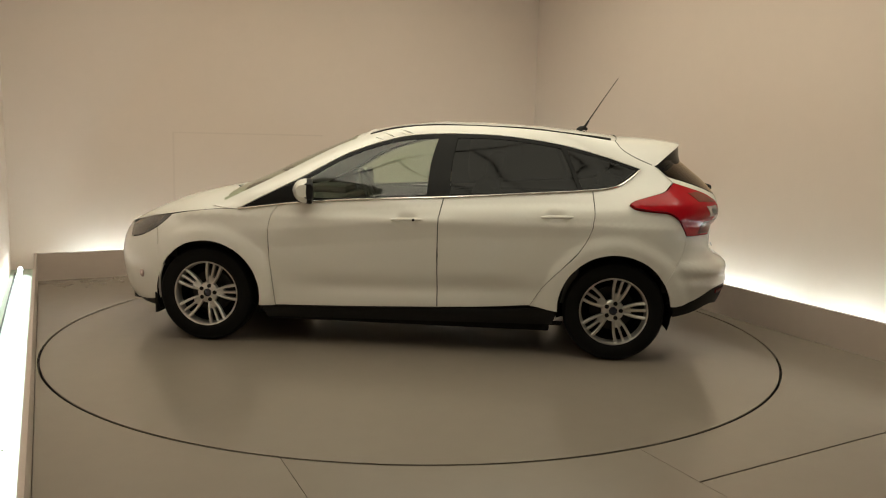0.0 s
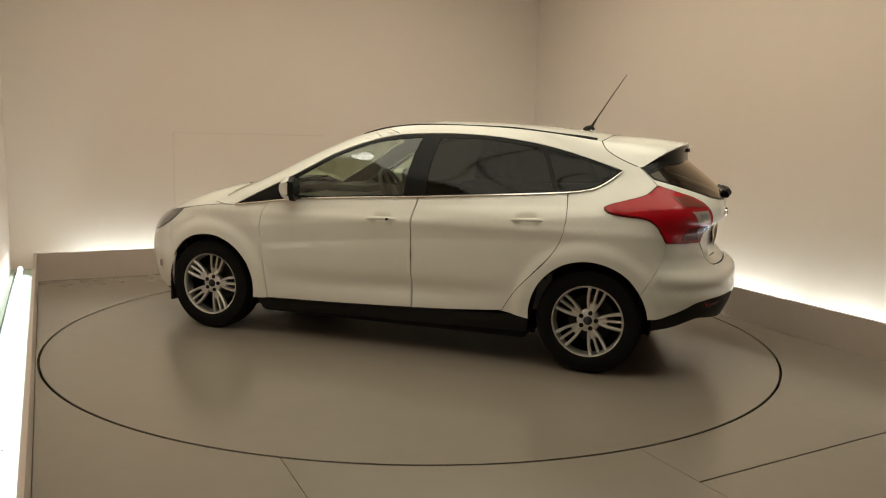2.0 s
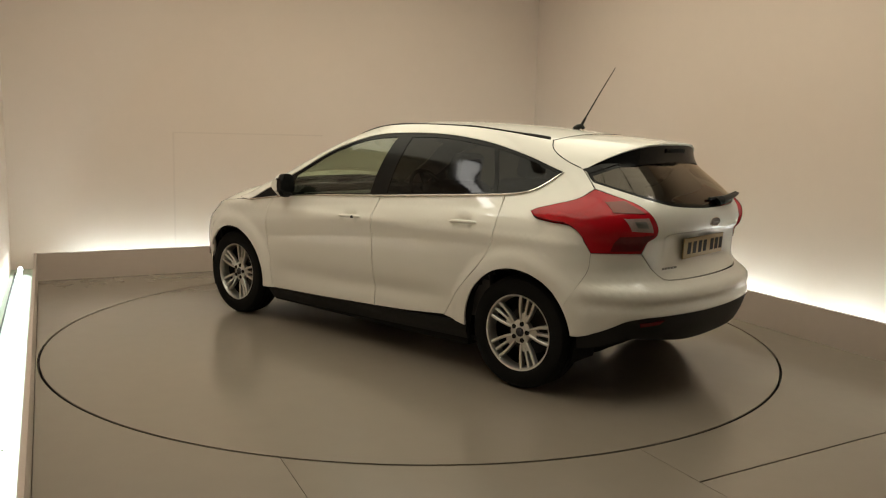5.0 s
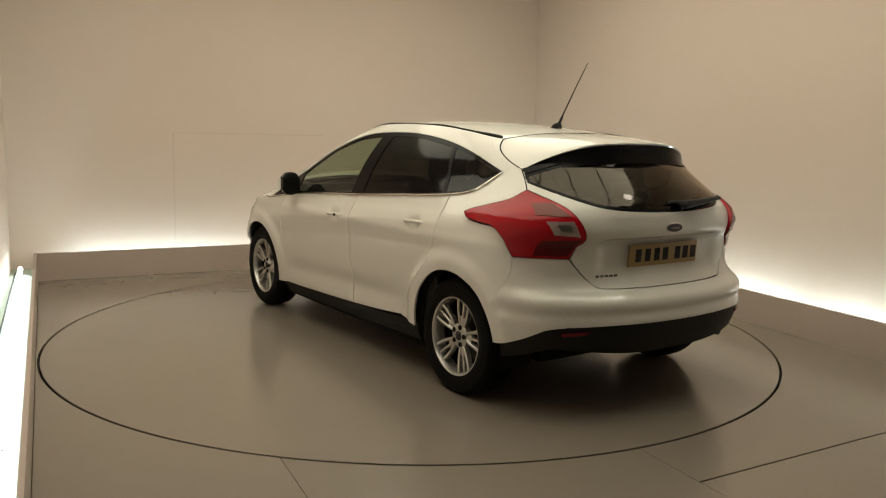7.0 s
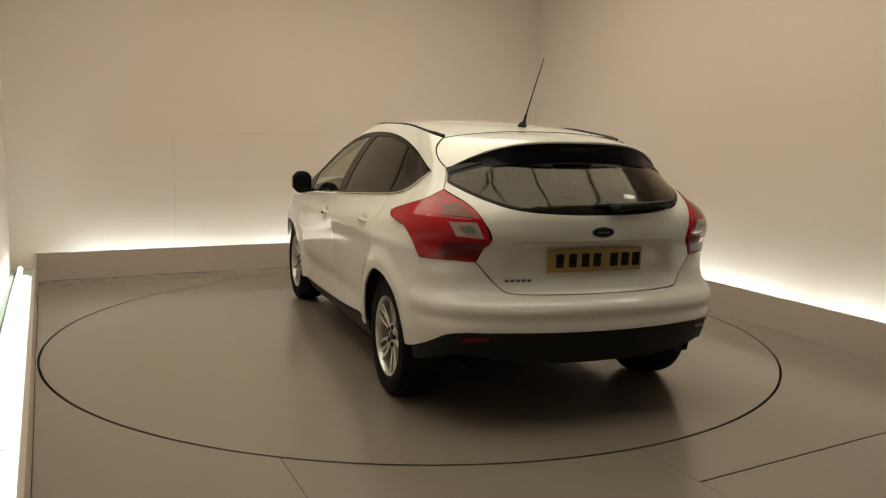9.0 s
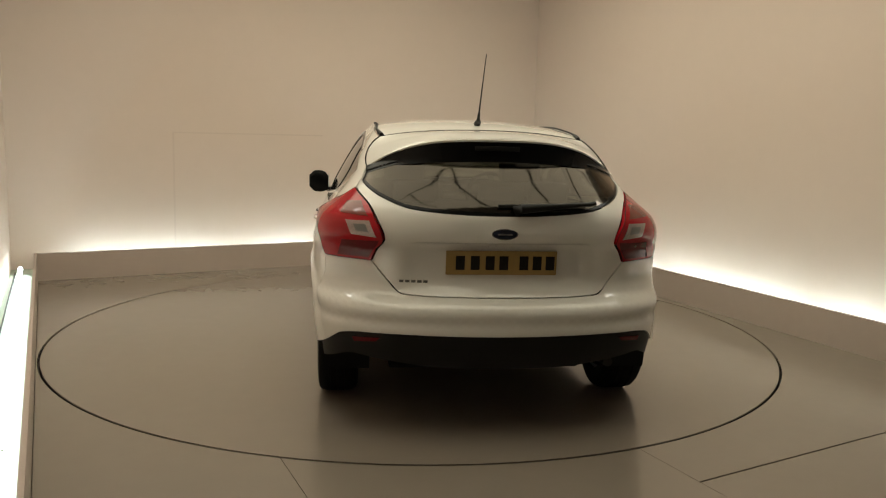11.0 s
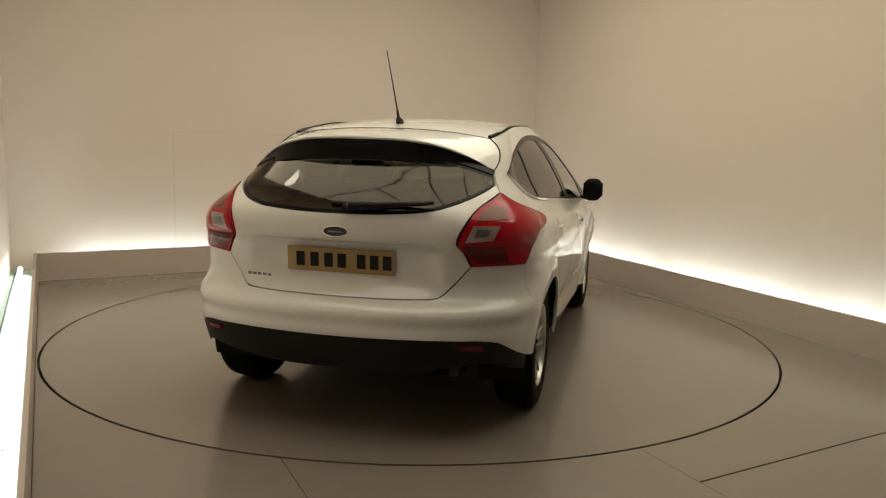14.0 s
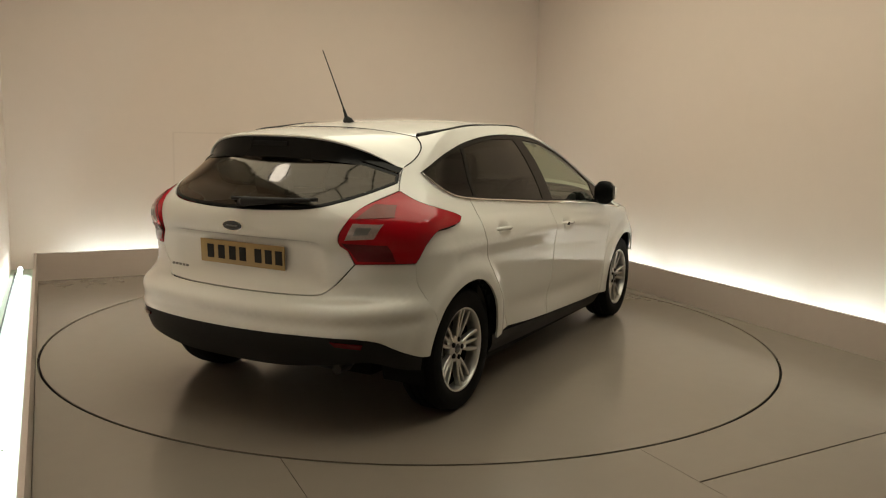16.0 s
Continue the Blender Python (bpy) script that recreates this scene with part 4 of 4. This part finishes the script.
def car_fittings(car, tail):
    # aerial
    mast = part("aerial", merge(tube([(-1.095, 0, 1.444), (-1.12, 0, 1.455), (-1.15, 0, 1.466), (-1.165, 0, 1.448)], [0.014, 0.02, 0.016, 0.010], 12), tube([(-1.14, 0, 1.456), (-1.175, 0, 1.515)], [0.010, 0.007], 10)), M_BLACK, car, "black roof aerial")
    part("whip", tube([(-1.172, 0, 1.512), (-1.27, 0, 1.668), (-1.366, 0, 1.814)], [0.0045, 0.0032, 0.0022], 8), M_BLACK, mast)
    for s in (1, -1):
        # door mirror
        rows_m = []
        for i in range(13):
            t = i / 12
            y = 0.868 + 0.142 * t
            h = 0.080 * max(0.30, 1 - abs(2 * t - 1) ** 3.2) ** 0.5
            d = 0.125 - 0.035 * t
            zc = 1.022 - 0.006 * (1 - t)
            rows_m.append([(0.61 + (0.012 if math.cos(a) < 0 else d * abs(math.cos(a)) ** 0.75) - 0.03 * t + (0 if math.cos(a) >= 0 else 0.018 * math.cos(a)), s * y, zc + h * math.copysign(abs(math.sin(a)) ** 0.7, math.sin(a))) for a in [2 * math.pi * k / 24 for k in range(24)]])
        bm = grid(rows_m, closed=True)
        bmesh.ops.holes_fill(bm, edges=[e for e in bm.edges if len(e.link_faces) == 1])
        mir = part("door_mirror", bm, M_PAINT, car, "white door mirror with a black inner side")
        part("mirror_foot", box(0.60, s * 0.80 if s > 0 else -0.93, 0.945, 0.69, s * 0.93 if s > 0 else -0.80, 0.972, 0.01), M_GLOSSBLACK, mir)
        rows_b = [[(p[0] - 0.012 if p[0] < 0.635 else p[0] * 0.22 + 0.605 * 0.78 - 0.012, p[1] * 1.004, 1.022 + (p[2] - 1.022) * 1.02) for p in r] for r in rows_m]
        bm = grid(rows_b, closed=True)
        bmesh.ops.holes_fill(bm, edges=[e for e in bm.edges if len(e.link_faces) == 1])
        part("mirror_frame", bm, M_GLOSSBLACK, mir, "black mirror frame")
        # handles
        for x, z in ((-0.010, 0.852), (-0.945, 0.896)):
            a = side(x, z)
            p, n = skin(*a), skin_normal(*a)
            pts = []
            for k in range(9):
                t = k / 8
                q = side(x + 0.10 - 0.20 * t, z + 0.006 * t)
                c = skin(*q) + skin_normal(*q) * (0.004 + 0.017 * math.sin(math.pi * t) ** 0.5)
                pts.append((c.x, s * c.y, c.z))
            h = part("door_handle", tube(pts, [0.007, 0.010, 0.011, 0.011, 0.011, 0.011, 0.011, 0.010, 0.008], 10), M_PAINT, car, "white door handle")
            if x > -0.5:
                q = skin(*side(x - 0.045, z + 0.006))
                part("keyhole", lathe([(0.0, 0.004), (0.008, 0.003), (0.0095, -0.01)], 16, Matrix.Translation((q.x, s * (q.y + 0.034), q.z)) @ pose(0, 0, 0, 0, 0, 0 if s > 0 else 180)), M_INK, h)
    # number plate, plain bars for its marks
    px = -1.990
    tilt = Matrix.Translation((px, 0, 0.804)) @ pose(0, 0, 0, 0, -3, 0)
    plate = part("number_plate", box(-0.004, -0.262, -0.057, 0.004, 0.262, 0.057, 0.003, m=tilt), M_PLATE, tail, "amber number plate with black bars")
    for k, y in enumerate((0.195, 0.125, 0.055, -0.01, -0.105, -0.168, -0.230)):
        part("mark", box(-0.0056, y - 0.021, -0.033, -0.0044, y + 0.021, 0.033, m=tilt), M_INK, plate)
    # badge
    def oval(a, b, x0, x1, n=40):
        bm = grid([[(x0 if q else x1, (a if q else a * 0.0 + a) * math.cos(2 * math.pi * i / n), b * math.sin(2 * math.pi * i / n)) for i in range(n)] for q in (0, 1)], closed=True)
        bmesh.ops.holes_fill(bm, edges=[e for e in bm.edges if len(e.link_faces) == 1])
        bm.transform(Matrix.Translation((-2.047, 0, 0.945)) @ pose(0, 0, 0, 0, 4, 0))
        return bm
    badge = part("badge", oval(0.061, 0.0255, -0.006, 0.008), M_CHROME, tail, "chrome-rimmed dark oval badge")
    part("badge_field", oval(0.056, 0.0215, -0.0085, 0.0), M_BADGE, badge)
    part("badge_mark", box(-2.0585, -0.034, 0.941, -2.0545, 0.034, 0.948, 0.0015), M_STEEL, badge)
    a = rear(0.40, 0.715)
    p = skin(*a)
    turn = Matrix.Translation(p) @ pose(0, 0, 0, 0, 0, -8)
    for k in range(5):
        part("lettering", box(-0.012, 0.055 - k * 0.028, -0.006, -0.009, 0.075 - k * 0.028, 0.006, 0.001, m=turn), M_STEEL, tail, "plain chrome bars for small lettering")
    # rear wiper
    w = part("rear_wiper", tube([(-2.035, -0.05, 1.050), (-2.048, -0.07, 1.062), (-2.040, -0.25, 1.076), (-2.002, -0.42, 1.085)], [0.028, 0.024, 0.014, 0.008], 12), M_BLACK, tail, "black rear wiper")
    part("wiper_blade", tube([(-2.018, 0.03, 1.072), (-2.016, -0.2, 1.073), (-1.980, -0.44, 1.088)], 0.009, 8), M_BLACK, w)


def car_inside(car):
    # dark inner body below the belt, with open wheel wells
    out = []
    for z in np.linspace(0.20, 0.97, 23):
        r = []
        for s in (1, -1):
            x, y, arc = outline(z)
            xs = np.linspace(0, arc[-1], 90)
            pts = [(np.interp(q, arc, x), s * np.interp(q, arc, y)) for q in xs]
            r += pts if s > 0 else pts[::-1][1:-1]
        out.append([(p[0] * 0.982, p[1] * 0.968, z) for p in r])
    bm = grid(out, closed=True)
    gone = [f for f in bm.faces if any(math.hypot(f.calc_center_median().x - cx, f.calc_center_median().z - cz) < r - 0.005 for cx, cz, r in (FA, RA)) or (f.calc_center_median().x > 1.25 and f.calc_center_median().z > 0.72) or (f.calc_center_median().x < -1.60 and f.calc_center_median().z < 0.375)]
    bmesh.ops.delete(bm, geom=gone, context="FACES")
    part("inner_body", bm, M_DARK, car)
    # the wide low box is added to block light from under the car
    part("underbody", merge(box(-1.62, -0.50, 0.19, 2.0, 0.50, 0.26, 0.02), box(-0.93, -0.79, 0.155, 0.93, 0.79, 0.25, 0.02), box(-1.93, -0.55, 0.36, -1.68, 0.55, 0.45, 0.03)), M_DARK, car)
    for cx, cz, r in (FA, RA):
        for s in (1, -1):
            bm = grid([[(cx + (r + 0.012) * math.cos(a), s * y, cz + (r + 0.012) * math.sin(a)) for a in np.linspace(-0.35, math.pi + 0.35, 30)] for y in (0.835, 0.60)])
            w = grid([[(cx + q * math.cos(a), s * 0.60, cz + q * math.sin(a)) for a in np.linspace(-0.35, math.pi + 0.35, 30)] for q in (r + 0.012, 0.02)])
            part("wheel_liner", merge(bm, w), M_DARK, car)
    part("mud_flap", box(1.70 - 0.02, 0.62, 0.16, 1.70, 0.80, 0.30, 0.006), M_BLACK, car)
    part("silencer", lathe([(0.0, -0.30), (0.07, -0.30), (0.085, -0.27), (0.085, 0.27), (0.07, 0.30), (0.0, 0.30)], 24, Matrix.Translation((-1.72, -0.10, 0.315)) @ pose(0, 0, 0, 0, 0, 0)), M_BRAKE, car, "dark exhaust silencer")
    part("exhaust_pipe", tube([(-1.74, -0.36, 0.31), (-1.80, -0.50, 0.305), (-1.88, -0.54, 0.315), (-1.965, -0.545, 0.318)], [0.021, 0.021, 0.022, 0.023], 14), M_BRAKE, car, "dark steel exhaust pipe")
    part("dashboard", merge(box(0.55, -0.70, 0.62, 1.02, 0.70, 0.93, 0.06, seg=3), box(0.62, -0.62, 0.92, 0.95, -0.18, 0.985, 0.03)), M_DASH, car, "charcoal dashboard")
    part("steering_wheel", merge(grid([[((0.185 + 0.016 * math.cos(b)) * math.cos(a), (0.185 + 0.016 * math.cos(b)) * math.sin(a), 0.016 * math.sin(b)) for a in [2 * math.pi * k / 40 for k in range(40)]] for b in [2 * math.pi * k / 10 for k in range(11)]], closed=True),
                                 box(-0.18, -0.02, -0.02, 0.18, 0.02, 0.0, 0.006), box(-0.06, -0.06, -0.03, 0.06, 0.06, 0.012, 0.02)), M_DASH, car).matrix_local = pose(0.46, -0.37, 0.94, 0, -62, 0)
    for y in (0.37, -0.37):
        part("front_seat", merge(box(-0.30, y - 0.25, 0.36, 0.24, y + 0.25, 0.54, 0.06, seg=3), box(-0.08, y - 0.25, 0.0, 0.08, y + 0.25, 0.64, 0.06, pose(-0.30, 0, 0.48, 0, -18, 0), seg=3)), M_CLOTH, car, "charcoal cloth seat")
        part("headrest", box(-0.05, y - 0.13, 0.0, 0.05, y + 0.13, 0.18, 0.045, pose(-0.515, 0, 1.10, 0, -12, 0), seg=3), M_CLOTH, car)
    part("rear_bench", merge(box(-1.12, -0.62, 0.36, -0.62, 0.62, 0.54, 0.06, seg=3), box(-0.08, -0.60, 0.0, 0.08, 0.60, 0.58, 0.06, pose(-1.12, 0, 0.48, 0, -20, 0), seg=3)), M_CLOTH, car, "charcoal cloth rear bench")
    for y in (0.36, -0.36):
        part("rear_headrest", box(-0.045, y - 0.12, 0.0, 0.045, y + 0.12, 0.12, 0.04, pose(-1.32, 0, 1.03, 0, -12, 0), seg=3), M_CLOTH, car)
    part("parcel_shelf", box(-1.86, -0.58, 0.93, -1.30, 0.58, 0.96, 0.01), M_DASH, car)
    for s in (1, -1):
        part("door_card", box(-1.1, s * 0.80 - 0.02, 0.35, 0.78, s * 0.80 + 0.02, 0.955, 0.015), M_DASH, car)
    hd = [[(x, y, 1.458 - 0.075 * (y / 0.56) ** 2 - 0.055 * ((x + 0.4) / 0.9) ** 2) for y in np.linspace(-0.53, 0.53, 12)] for x in np.linspace(0.35, -1.30, 12)]
    part("headlining", grid(hd), material("pale_lining", (0.45, 0.42, 0.38), 0.9), car)


def build_car():
    car = new("car")
    tagged(car, "white five-door hatchback car parked on the turntable", "car")
    tail = car_shell(car)
    car_spoiler(car)
    car_fittings(car, tail)
    car_inside(car)
    for x in (1.324, -1.324):
        wheel(car, x, 0.762, False)
        wheel(car, x, -0.762, True)
    return car


CAR = build_car()


# ---- what moves ----
def motions():
    rows_car, rows_disc = [], []
    for k in range(17):
        a = 172.20 - 7.064 * k
        c, s = math.cos(radians(a)), math.sin(radians(a))
        rows_car.append((float(k), pose(-0.031 * c + 0.254 * s, -0.031 * s - 0.254 * c, 0.0, 0, 0, a)))
        rows_disc.append((float(k), pose(*HUB, 0, 0, a)))
    walk(CAR, rows_car)
    walk(TURNTABLE, rows_disc)


motions()
